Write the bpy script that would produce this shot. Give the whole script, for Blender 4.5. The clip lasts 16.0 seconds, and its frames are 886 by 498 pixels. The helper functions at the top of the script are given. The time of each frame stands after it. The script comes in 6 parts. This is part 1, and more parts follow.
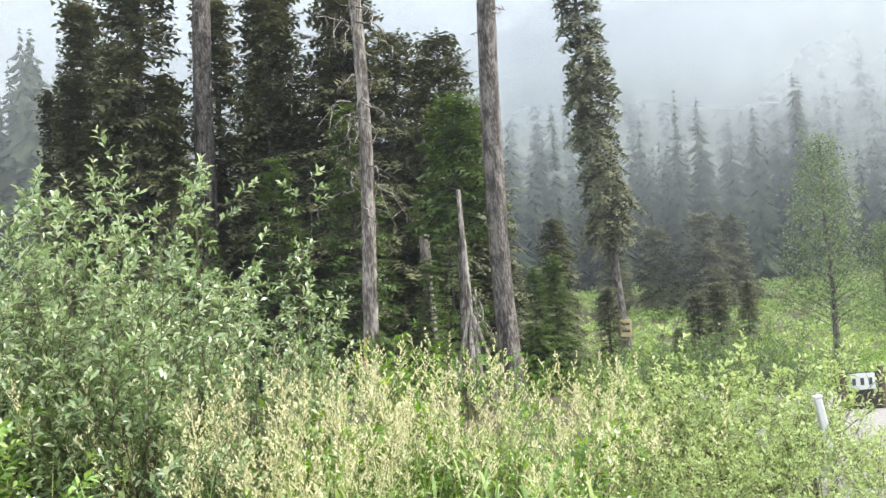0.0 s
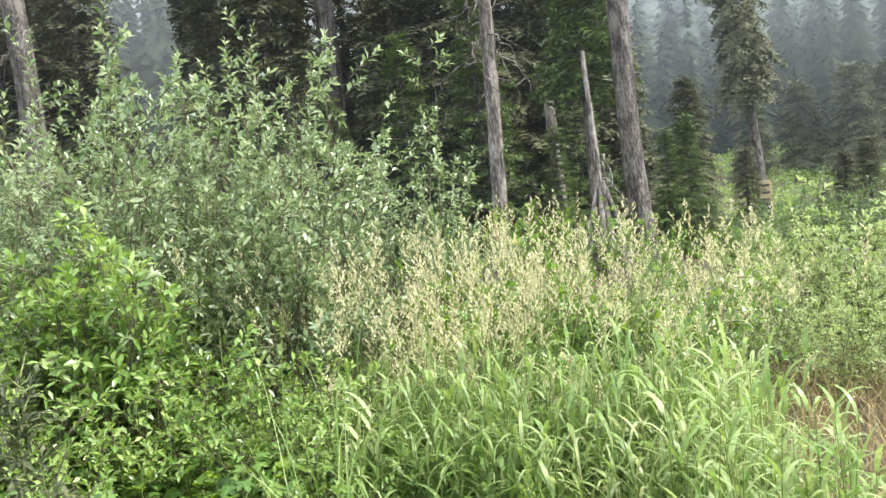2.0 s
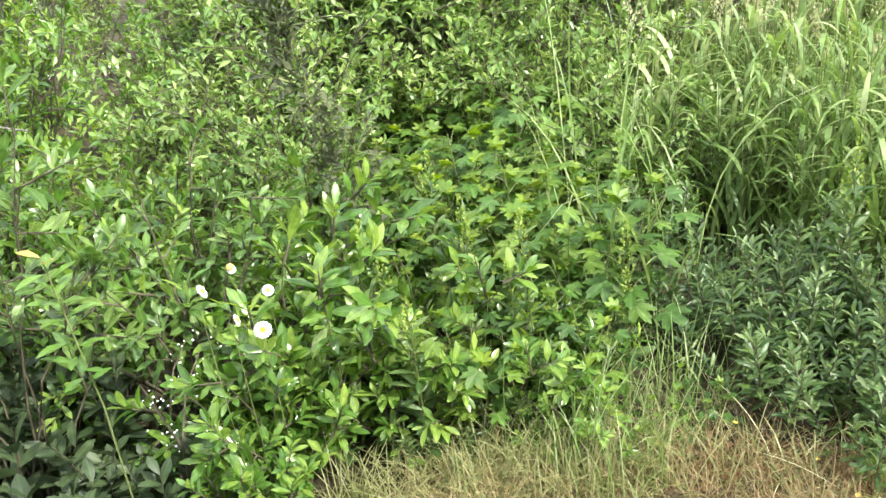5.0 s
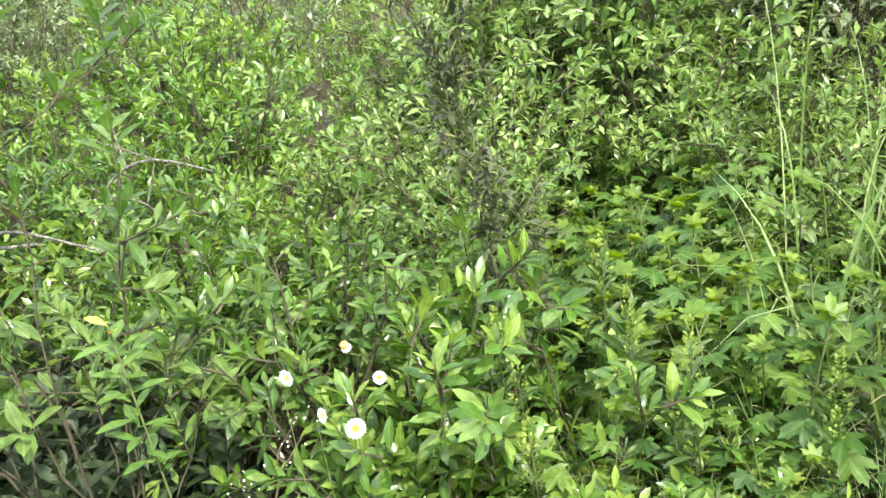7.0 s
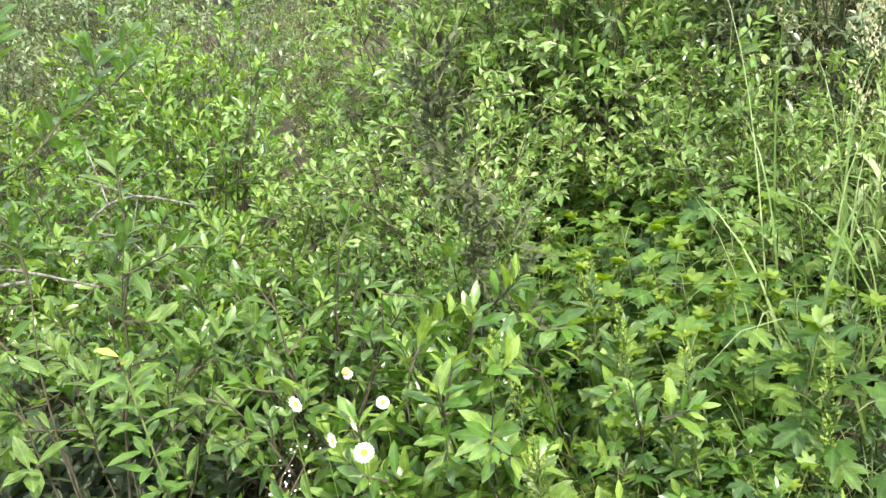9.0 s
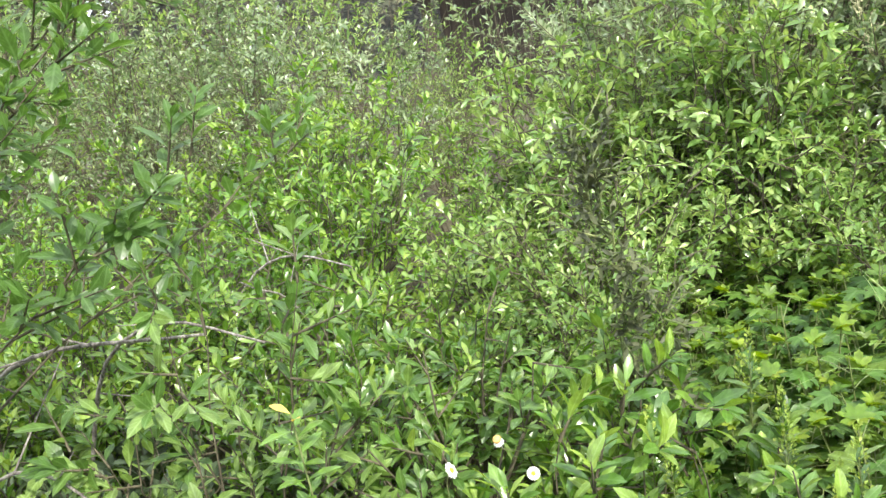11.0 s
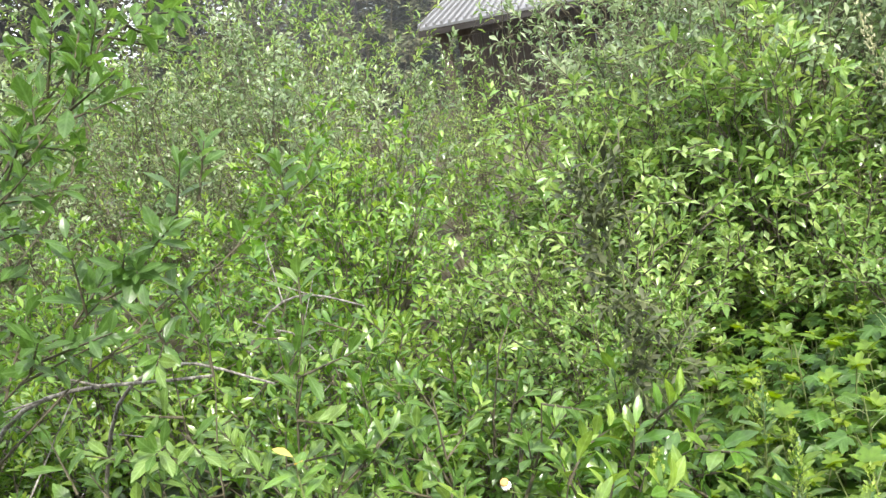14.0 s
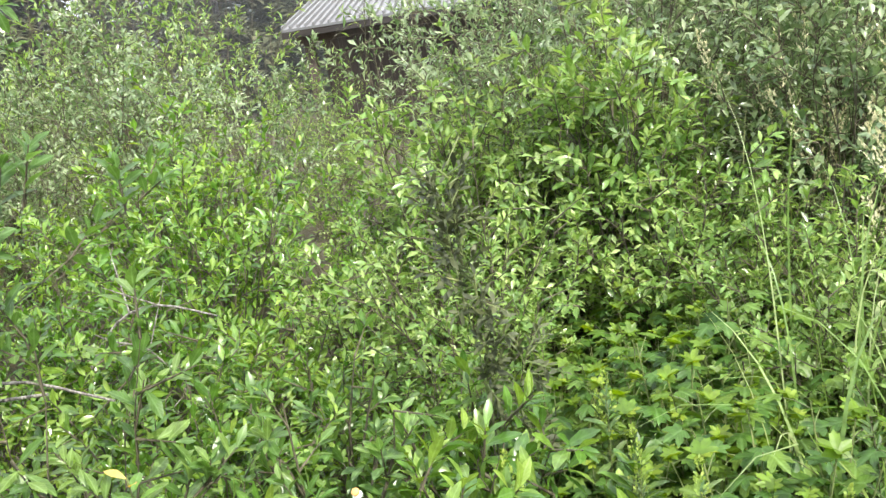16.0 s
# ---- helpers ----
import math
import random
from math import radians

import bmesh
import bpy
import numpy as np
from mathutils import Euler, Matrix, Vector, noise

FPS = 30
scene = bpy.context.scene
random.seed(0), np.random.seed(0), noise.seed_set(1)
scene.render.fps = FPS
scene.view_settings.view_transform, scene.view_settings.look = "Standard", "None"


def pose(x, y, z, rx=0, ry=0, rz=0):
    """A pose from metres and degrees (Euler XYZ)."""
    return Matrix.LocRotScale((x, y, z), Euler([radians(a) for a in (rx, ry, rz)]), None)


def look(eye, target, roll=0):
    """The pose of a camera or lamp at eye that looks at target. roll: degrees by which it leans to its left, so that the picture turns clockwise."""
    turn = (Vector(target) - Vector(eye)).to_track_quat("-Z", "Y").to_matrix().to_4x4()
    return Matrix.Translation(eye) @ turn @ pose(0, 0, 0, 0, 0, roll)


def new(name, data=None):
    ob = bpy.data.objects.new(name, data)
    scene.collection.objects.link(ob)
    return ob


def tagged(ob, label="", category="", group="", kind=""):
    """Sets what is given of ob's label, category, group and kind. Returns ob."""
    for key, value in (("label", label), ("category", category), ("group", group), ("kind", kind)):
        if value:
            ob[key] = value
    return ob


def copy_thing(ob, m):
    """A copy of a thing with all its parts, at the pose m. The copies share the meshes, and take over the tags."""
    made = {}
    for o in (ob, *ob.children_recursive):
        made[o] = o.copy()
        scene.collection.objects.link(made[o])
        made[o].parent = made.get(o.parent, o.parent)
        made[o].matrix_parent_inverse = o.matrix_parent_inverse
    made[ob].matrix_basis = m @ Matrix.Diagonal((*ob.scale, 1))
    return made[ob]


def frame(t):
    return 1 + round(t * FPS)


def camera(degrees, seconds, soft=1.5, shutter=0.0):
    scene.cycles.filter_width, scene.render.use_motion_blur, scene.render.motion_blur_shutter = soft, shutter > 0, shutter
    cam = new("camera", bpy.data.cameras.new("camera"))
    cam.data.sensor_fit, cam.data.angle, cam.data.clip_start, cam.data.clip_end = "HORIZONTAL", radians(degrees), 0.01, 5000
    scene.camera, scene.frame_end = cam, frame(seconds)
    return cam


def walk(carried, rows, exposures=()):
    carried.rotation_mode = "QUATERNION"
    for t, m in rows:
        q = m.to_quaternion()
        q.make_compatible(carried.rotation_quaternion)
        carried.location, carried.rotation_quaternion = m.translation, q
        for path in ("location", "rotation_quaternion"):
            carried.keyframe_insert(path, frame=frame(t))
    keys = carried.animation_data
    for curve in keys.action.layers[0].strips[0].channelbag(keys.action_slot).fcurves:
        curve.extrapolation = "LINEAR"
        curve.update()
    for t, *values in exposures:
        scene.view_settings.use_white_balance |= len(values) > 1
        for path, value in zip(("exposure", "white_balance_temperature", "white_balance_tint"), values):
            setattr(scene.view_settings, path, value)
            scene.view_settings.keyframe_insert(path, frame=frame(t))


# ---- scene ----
cam = camera(56.2, 16.0, soft=1.5)
PATH = [
    (0, (0.071, 0.393, 1.386), (-0.071, 2.385, 1.485), -3.7),
    (0.5, (0.073, 0.377, 1.384), (-0.208, 2.356, 1.447), -4.7),
    (1, (0.062, 0.378, 1.376), (-0.304, 2.344, 1.387), -5.8),
    (1.5, (0.079, 0.346, 1.337), (-0.344, 2.3, 1.276), -6.7),
    (2, (0.082, 0.321, 1.315), (-0.388, 2.257, 1.144), -6.7),
    (2.5, (0.088, 0.355, 1.288), (-0.563, 2.162, 0.732), -7.4),
    (3, (0.086, 0.387, 1.269), (-0.691, 2.04, 0.455), -7.8),
    (3.5, (0.112, 0.428, 1.248), (-0.748, 2.019, 0.394), -7.2),
    (4, (0.119, 0.472, 1.225), (-0.828, 1.999, 0.346), -7.4),
    (4.5, (0.088, 0.57, 1.187), (-0.949, 2.047, 0.325), -7.5),
    (5, (0.049, 0.688, 1.166), (-1.092, 2.076, 0.288), -7.0),
    (5.2, (0.028, 0.713, 1.167), (-1.195, 2.032, 0.294), -7.6),
    (7.3, (-0.011, 1.049, 1.103), (-1.592, 2.043, 0.387), -8.7),
    (7.5, (-0.005, 1.053, 1.1), (-1.578, 2.055, 0.379), -9.0),
    (8, (-0.009, 1.028, 1.117), (-1.533, 2.097, 0.387), -8.6),
    (8.2, (-0.02, 1.014, 1.104), (-1.538, 2.106, 0.395), -9.2),
    (10.3, (-0.014, 0.905, 1.15), (-1.648, 1.921, 0.603), -9.3),
    (10.5, (-0.019, 0.906, 1.15), (-1.683, 1.885, 0.625), -9.3),
    (11, (-0.027, 0.91, 1.15), (-1.758, 1.794, 0.679), -9.5),
    (11.5, (-0.026, 0.919, 1.154), (-1.805, 1.732, 0.735), -9.9),
    (12, (-0.035, 0.93, 1.155), (-1.844, 1.693, 0.771), -10.2),
    (12.5, (-0.033, 0.942, 1.155), (-1.86, 1.678, 0.809), -10.2),
    (13, (-0.028, 0.946, 1.158), (-1.864, 1.678, 0.854), -10.6),
    (13.5, (-0.02, 0.94, 1.158), (-1.847, 1.7, 0.869), -10.4),
    (14, (-0.01, 0.937, 1.156), (-1.776, 1.794, 0.776), -10.1),
    (14.5, (-0.008, 0.935, 1.157), (-1.729, 1.873, 0.759), -9.7),
    (15, (-0.012, 0.94, 1.157), (-1.704, 1.929, 0.757), -9.5),
    (15.5, (-0.006, 0.95, 1.156), (-1.662, 1.995, 0.75), -9.3),
    (16, (0.001, 0.973, 1.153), (-1.601, 2.094, 0.732), -8.9),
]
walk(cam, [(t, look(eye, target, roll)) for t, eye, target, roll in PATH], exposures=[(0.0, 0.97), (2.0, 0.95), (3.2, 1.03), (5.0, 1.07), (7.5, 0.98), (10.5, 0.95), (13.0, 0.91), (16.0, 0.91)])

# ---- light ----
SUN_DIR = Vector((0.7, 0.05, 0.74)).normalized()      # towards the sun
world = bpy.data.worlds.new("world")
scene.world = world
world.use_nodes = True
wn, wl = world.node_tree.nodes, world.node_tree.links
wn.clear()
sky = wn.new("ShaderNodeTexSky")
sky.sky_type, sky.sun_disc = "NISHITA", False
sky.sun_elevation = math.asin(SUN_DIR.z)
sky.sun_rotation = math.atan2(SUN_DIR.x, SUN_DIR.y)
sky.air_density, sky.dust_density = 1.0, 3.0
sky_bg, cloud_bg, sky_mix = wn.new("ShaderNodeBackground"), wn.new("ShaderNodeBackground"), wn.new("ShaderNodeMixShader")
sky_bg.inputs[1].default_value = 0.12
cloud_bg.inputs[0].default_value, cloud_bg.inputs[1].default_value = (0.88, 0.93, 1.0, 1), 1.7
cn = wn.new("ShaderNodeTexNoise")
cn.inputs["Scale"].default_value, cn.inputs["Detail"].default_value = 2.2, 4
cr = wn.new("ShaderNodeMapRange")
cr.inputs["From Min"].default_value, cr.inputs["From Max"].default_value = 0.3, 0.6
cr.inputs["To Min"].default_value, cr.inputs["To Max"].default_value = 0.6, 0.98
w_out = wn.new("ShaderNodeOutputWorld")
wl.new(sky.outputs[0], sky_bg.inputs[0])
wl.new(cn.outputs[0], cr.inputs[0])
wl.new(cr.outputs[0], sky_mix.inputs[0])
wl.new(sky_bg.outputs[0], sky_mix.inputs[1])
wl.new(cloud_bg.outputs[0], sky_mix.inputs[2])
wl.new(sky_mix.outputs[0], w_out.inputs[0])

sun_data = bpy.data.lights.new("sun", "SUN")
sun_data.energy, sun_data.angle, sun_data.color = 3.9, radians(1.5), (1.0, 0.95, 0.86)
sun = new("sun", sun_data)
sun.matrix_world = look(SUN_DIR * 60, (0, 0, 0))


# ---- materials ----
def rgb(c):
    return (*c, 1.0)


def base_material(name):
    m = bpy.data.materials.new(name)
    m.use_nodes = True
    n, l = m.node_tree.nodes, m.node_tree.links
    return m, n, l, n["Principled BSDF"]


def ramp_of(n, l, source, stops):
    r = n.new("ShaderNodeValToRGB")
    els = r.color_ramp.elements
    while len(els) < len(stops):
        els.new(0.5)
    for e, (p, c) in zip(els, stops):
        e.position, e.color = p, rgb(c)
    l.new(source, r.inputs[0])
    return r.outputs[0]


def leaf_material(name, dark, mid, light, rough=0.38, through_light=0.35, island=True, spec=0.5, veins=0.0):
    """Leaf: colour varied leaf by leaf and in drifts, with light passing through."""
    m, n, l, b = base_material(name)
    g = n.new("ShaderNodeNewGeometry")
    info = n.new("ShaderNodeObjectInfo")
    tex = n.new("ShaderNodeTexCoord")
    drift = n.new("ShaderNodeTexNoise")
    drift.inputs["Scale"].default_value, drift.inputs["Detail"].default_value = 1.7, 2
    l.new(g.outputs["Position"], drift.inputs["Vector"])
    add = n.new("ShaderNodeMath")
    add.operation = "MULTIPLY_ADD"
    add.inputs[1].default_value, add.inputs[2].default_value = 0.55, 0.0
    l.new(g.outputs["Random Per Island"] if island else info.outputs["Random"], add.inputs[0])
    sc = n.new("ShaderNodeMath")
    sc.operation = "MULTIPLY_ADD"
    sc.inputs[1].default_value = 0.8
    l.new(drift.outputs[0], sc.inputs[0])
    l.new(add.outputs[0], sc.inputs[2])
    sub = n.new("ShaderNodeMath")
    sub.operation = "SUBTRACT"
    sub.inputs[1].default_value = 0.17
    l.new(sc.outputs[0], sub.inputs[0])
    fresh = n.new("ShaderNodeAttribute")
    fresh.attribute_name = "young"
    paler = n.new("ShaderNodeMath")
    paler.operation = "MULTIPLY_ADD"
    paler.inputs[1].default_value = 0.27
    l.new(fresh.outputs["Fac"], paler.inputs[0])
    l.new(sub.outputs[0], paler.inputs[2])
    col = ramp_of(n, l, paler.outputs[0], [(0.1, dark), (0.5, mid), (0.95, light)])
    mott = n.new("ShaderNodeTexNoise")
    mott.inputs["Scale"].default_value, mott.inputs["Detail"].default_value = 55, 3
    l.new(g.outputs["Position"], mott.inputs["Vector"])
    tone = n.new("ShaderNodeMapRange")
    tone.inputs["From Min"].default_value, tone.inputs["From Max"].default_value = 0.3, 0.7
    tone.inputs["To Min"].default_value, tone.inputs["To Max"].default_value = 0.72, 1.25
    l.new(mott.outputs[0], tone.inputs[0])
    val = n.new("ShaderNodeHueSaturation")
    l.new(tone.outputs[0], val.inputs["Value"])
    l.new(col, val.inputs["Color"])
    col = val.outputs[0]
    if veins:
        along, across = n.new("ShaderNodeAttribute"), n.new("ShaderNodeAttribute")
        along.attribute_name, across.attribute_name = "along", "across"

        def calc(op, a, c=None):
            q = n.new("ShaderNodeMath")
            q.operation = op
            for slot, value in zip(q.inputs, (a, c)):
                if isinstance(value, float):
                    slot.default_value = value
                elif value is not None:
                    l.new(value, slot)
            return q.outputs[0]

        off = calc("ABSOLUTE", across.outputs["Fac"])
        rib = n.new("ShaderNodeMapRange")
        rib.interpolation_type = "SMOOTHSTEP"
        rib.inputs["From Min"].default_value, rib.inputs["From Max"].default_value = 0.02, 0.1
        rib.inputs["To Min"].default_value, rib.inputs["To Max"].default_value = 1.0, 0.0
        l.new(off, rib.inputs[0])
        wave = calc("SINE", calc("SUBTRACT", calc("MULTIPLY", along.outputs["Fac"], 44.0), calc("MULTIPLY", off, 26.0)))
        side = calc("POWER", calc("MULTIPLY", calc("ADD", wave, 1.0), 0.5), 5.0)
        both = calc("MAXIMUM", rib.outputs[0], calc("MULTIPLY", side, 0.45))
        pale = n.new("ShaderNodeMix")
        pale.data_type = "RGBA"
        l.new(calc("MULTIPLY", both, veins), pale.inputs["Factor"])
        l.new(col, pale.inputs["A"])
        bright = n.new("ShaderNodeHueSaturation")
        bright.inputs["Saturation"].default_value, bright.inputs["Value"].default_value = 0.8, 2.0
        l.new(col, bright.inputs["Color"])
        l.new(bright.outputs[0], pale.inputs["B"])
        col = pale.outputs["Result"]
        relief = n.new("ShaderNodeBump")
        relief.inputs["Strength"].default_value, relief.inputs["Distance"].default_value = 0.14, 0.002
        relief.invert = True
        l.new(both, relief.inputs["Height"])
        l.new(relief.outputs[0], b.inputs["Normal"])
    l.new(col, b.inputs["Base Color"])
    b.inputs["Roughness"].default_value = rough
    b.inputs["Specular IOR Level"].default_value = spec
    tr = n.new("ShaderNodeBsdfTranslucent")
    hue = n.new("ShaderNodeHueSaturation")
    hue.inputs["Hue"].default_value, hue.inputs["Saturation"].default_value, hue.inputs["Value"].default_value = 0.485, 1.15, 1.5
    l.new(col, hue.inputs["Color"])
    l.new(hue.outputs[0], tr.inputs[0])
    mix = n.new("ShaderNodeMixShader")
    mix.inputs[0].default_value = through_light
    l.new(b.outputs[0], mix.inputs[1])
    l.new(tr.outputs[0], mix.inputs[2])
    l.new(mix.outputs[0], n["Material Output"].inputs[0])
    return m


def grain_material(name, stops, scale, rough=0.85, bump=0.4, stretch=(1, 1, 1), detail=6, fine=None, dist=0.02, metal=0.0):
    """A solid surface: colour from two noises, stretched along the grain, with relief."""
    m, n, l, b = base_material(name)
    tex = n.new("ShaderNodeTexCoord")
    mp = n.new("ShaderNodeMapping")
    mp.inputs["Scale"].default_value = stretch
    l.new(tex.outputs["Object"], mp.inputs[0])
    a, c = n.new("ShaderNodeTexNoise"), n.new("ShaderNodeTexNoise")
    a.inputs["Scale"].default_value, a.inputs["Detail"].default_value = scale, detail
    c.inputs["Scale"].default_value, c.inputs["Detail"].default_value = fine or scale * 6, 4
    l.new(mp.outputs[0], a.inputs["Vector"])
    l.new(mp.outputs[0], c.inputs["Vector"])
    mx = n.new("ShaderNodeMath")
    mx.operation = "MULTIPLY_ADD"
    mx.inputs[1].default_value = 0.45
    l.new(c.outputs[0], mx.inputs[0])
    half = n.new("ShaderNodeMath")
    half.operation = "MULTIPLY"
    half.inputs[1].default_value = 0.6
    l.new(a.outputs[0], half.inputs[0])
    l.new(half.outputs[0], mx.inputs[2])
    l.new(ramp_of(n, l, mx.outputs[0], stops), b.inputs["Base Color"])
    b.inputs["Roughness"].default_value, b.inputs["Metallic"].default_value = rough, metal
    bp = n.new("ShaderNodeBump")
    bp.inputs["Strength"].default_value, bp.inputs["Distance"].default_value = bump, dist
    l.new(mx.outputs[0], bp.inputs["Height"])
    l.new(bp.outputs[0], b.inputs["Normal"])
    return m


WILLOW = leaf_material("willow_leaf", (0.034, 0.088, 0.014), (0.09, 0.192, 0.028), (0.25, 0.355, 0.066), rough=0.25, through_light=0.34, veins=0.22, spec=0.7)
WILLOW_BRIGHT = leaf_material("bright_willow_leaf", (0.038, 0.1, 0.014), (0.102, 0.22, 0.03), (0.262, 0.385, 0.074), rough=0.25, through_light=0.34, veins=0.2, spec=0.6)
# lightened copy of WILLOW: stronger light put into the leaf colour
WILLOW_LIT = leaf_material("lit_willow_leaf", (0.064, 0.132, 0.032), (0.155, 0.268, 0.06), (0.335, 0.43, 0.14), rough=0.25, through_light=0.36, veins=0.2, spec=0.55)
WILLOW_GREY = leaf_material("grey_willow_leaf", (0.064, 0.118, 0.044), (0.165, 0.24, 0.104), (0.385, 0.45, 0.26), rough=0.25, through_light=0.34, spec=0.85)
# darkened copy of the willow leaf: shade put into its colour
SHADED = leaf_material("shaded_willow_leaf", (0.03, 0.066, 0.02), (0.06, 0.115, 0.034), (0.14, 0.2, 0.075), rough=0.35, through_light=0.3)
YOUNG = leaf_material("young_shrub_leaf", (0.15, 0.215, 0.07), (0.25, 0.335, 0.13), (0.39, 0.455, 0.215), rough=0.5, through_light=0.4)
LOBED = leaf_material("lobed_leaf", (0.028, 0.075, 0.013), (0.066, 0.146, 0.021), (0.18, 0.27, 0.035), rough=0.42, through_light=0.38, veins=0.4)
ASTER = leaf_material("aster_leaf", (0.026, 0.062, 0.016), (0.056, 0.112, 0.028), (0.13, 0.195, 0.052), rough=0.4, through_light=0.26, veins=0.4)
GRASS = leaf_material("grass_blade", (0.115, 0.2, 0.05), (0.225, 0.33, 0.1), (0.5, 0.54, 0.3), rough=0.42, through_light=0.38)
GRASS_TAN = leaf_material("fading_grass", (0.1, 0.125, 0.035), (0.2, 0.225, 0.08), (0.4, 0.4, 0.19), rough=0.5, through_light=0.3)
STRAW = leaf_material("dry_grass", (0.13, 0.092, 0.036), (0.26, 0.2, 0.088), (0.47, 0.4, 0.21), rough=0.7, through_light=0.2)
RUST = leaf_material("rust_litter", (0.1, 0.048, 0.02), (0.21, 0.115, 0.048), (0.36, 0.24, 0.11), rough=0.8, through_light=0.1)
SEED = leaf_material("grass_seed_head", (0.3, 0.3, 0.15), (0.5, 0.48, 0.28), (0.7, 0.66, 0.46), rough=0.7, through_light=0.3)
NEEDLE = leaf_material("conifer_needles", (0.04, 0.049, 0.026), (0.08, 0.09, 0.043), (0.185, 0.178, 0.095), rough=0.6, through_light=0.12, spec=0.3)
NEEDLE_FAR = leaf_material("far_conifer_needles", (0.022, 0.034, 0.02), (0.036, 0.05, 0.03), (0.055, 0.07, 0.042), rough=0.9, through_light=0.05, spec=0.1)
NEEDLE_LIGHT = leaf_material("young_conifer_needles", (0.042, 0.074, 0.02), (0.072, 0.116, 0.032), (0.125, 0.178, 0.045), rough=0.55, through_light=0.2, spec=0.3)
MEADOW = leaf_material("meadow_leaf", (0.1, 0.165, 0.045), (0.185, 0.28, 0.08), (0.29, 0.385, 0.13), rough=0.55, through_light=0.38)
POPLAR = leaf_material("poplar_leaf", (0.06, 0.1, 0.038), (0.115, 0.17, 0.07), (0.2, 0.25, 0.125), rough=0.6, through_light=0.3, spec=0.2)
PETAL = leaf_material("white_petal", (0.78, 0.78, 0.76), (0.84, 0.84, 0.83), (0.88, 0.88, 0.87), rough=0.6, through_light=0.3)
YELLOW = leaf_material("yellow_leaf", (0.5, 0.36, 0.06), (0.58, 0.44, 0.1), (0.66, 0.55, 0.18), rough=0.55, through_light=0.3)
DISC = grain_material("daisy_disc", [(0.3, (0.7, 0.42, 0.02)), (0.7, (0.85, 0.62, 0.05))], 300, bump=0.8, dist=0.002)
BARK = grain_material("grey_bark", [(0.4, (0.018, 0.015, 0.013)), (0.5, (0.056, 0.047, 0.042)), (0.61, (0.16, 0.145, 0.132))], 11, bump=1.0, stretch=(1, 1, 0.4), fine=45, dist=0.06)
SNAG = grain_material("weathered_dead_wood", [(0.38, (0.03, 0.024, 0.02)), (0.5, (0.088, 0.074, 0.064)), (0.63, (0.3, 0.275, 0.25))], 9, bump=1.0, stretch=(1, 1, 0.22), fine=50, dist=0.04)
PEELED = grain_material("peeled_wood", [(0.3, (0.3, 0.17, 0.08)), (0.55, (0.5, 0.34, 0.19)), (0.75, (0.62, 0.5, 0.36))], 8, bump=0.6, stretch=(1, 1, 0.15), fine=40)
TWIG = grain_material("willow_twig", [(0.3, (0.04, 0.032, 0.02)), (0.55, (0.09, 0.078, 0.045)), (0.75, (0.19, 0.165, 0.11))], 30, bump=0.5, stretch=(1, 1, 0.3))
DRIFT = grain_material("bleached_branch", [(0.35, (0.06, 0.052, 0.044)), (0.5, (0.17, 0.15, 0.13)), (0.65, (0.36, 0.33, 0.29))], 40, bump=0.7, stretch=(1, 1, 0.3), fine=160)
GREEN_STEM = leaf_material("green_stem", (0.09, 0.13, 0.04), (0.16, 0.2, 0.07), (0.26, 0.27, 0.1), rough=0.5, through_light=0.1)
SOIL = grain_material("ground_litter", [(0.25, (0.028, 0.022, 0.014)), (0.5, (0.06, 0.05, 0.027)), (0.75, (0.12, 0.1, 0.05))], 3.5, bump=1.0, fine=60, dist=0.04)
LITTER = grain_material("straw_litter", [(0.3, (0.035, 0.024, 0.012)), (0.5, (0.09, 0.064, 0.03)), (0.72, (0.19, 0.145, 0.07))], 14, bump=1.0, fine=110, dist=0.02)
GRAVEL = grain_material("grey_gravel", [(0.3, (0.13, 0.125, 0.115)), (0.55, (0.23, 0.22, 0.21)), (0.75, (0.36, 0.35, 0.34))], 30, bump=1.0, fine=160, dist=0.02)
HILL = grain_material("forested_hillside", [(0.3, (0.03, 0.045, 0.03)), (0.5, (0.055, 0.075, 0.05)), (0.7, (0.12, 0.13, 0.1))], 0.06, bump=0.6, fine=0.6, dist=2.0)
ROOFING = grain_material("ribbed_metal_roofing", [(0.3, (0.18, 0.18, 0.185)), (0.6, (0.23, 0.23, 0.235)), (0.8, (0.29, 0.285, 0.28))], 1.5, rough=0.5, bump=0.1, fine=20, metal=0.25)
PLANK = grain_material("dark_stained_plank", [(0.3, (0.035, 0.025, 0.02)), (0.55, (0.075, 0.055, 0.042)), (0.75, (0.13, 0.1, 0.08))], 8, bump=0.5, stretch=(1, 1, 0.1))
DARK_WOOD = grain_material("dark_fascia", [(0.3, (0.012, 0.01, 0.009)), (0.55, (0.025, 0.02, 0.017)), (0.75, (0.045, 0.037, 0.03))], 8, bump=0.5, stretch=(0.1, 1, 1))
PAINT = grain_material("silver_car_paint", [(0.3, (0.33, 0.34, 0.355)), (0.7, (0.39, 0.4, 0.415))], 3, rough=0.32, bump=0.02, fine=400, metal=0.35, dist=0.001)
CLADDING = grain_material("dark_grey_plastic", [(0.3, (0.034, 0.033, 0.027)), (0.7, (0.05, 0.048, 0.039))], 20, rough=0.6, bump=0.2, fine=500, dist=0.001)
RUBBER = grain_material("black_rubber", [(0.3, (0.015, 0.015, 0.015)), (0.7, (0.035, 0.035, 0.034))], 30, rough=0.8, bump=0.2)
PANEL = grain_material("weathered_white_panel", [(0.3, (0.4, 0.42, 0.42)), (0.7, (0.54, 0.55, 0.55))], 9, rough=0.6, bump=0.05)
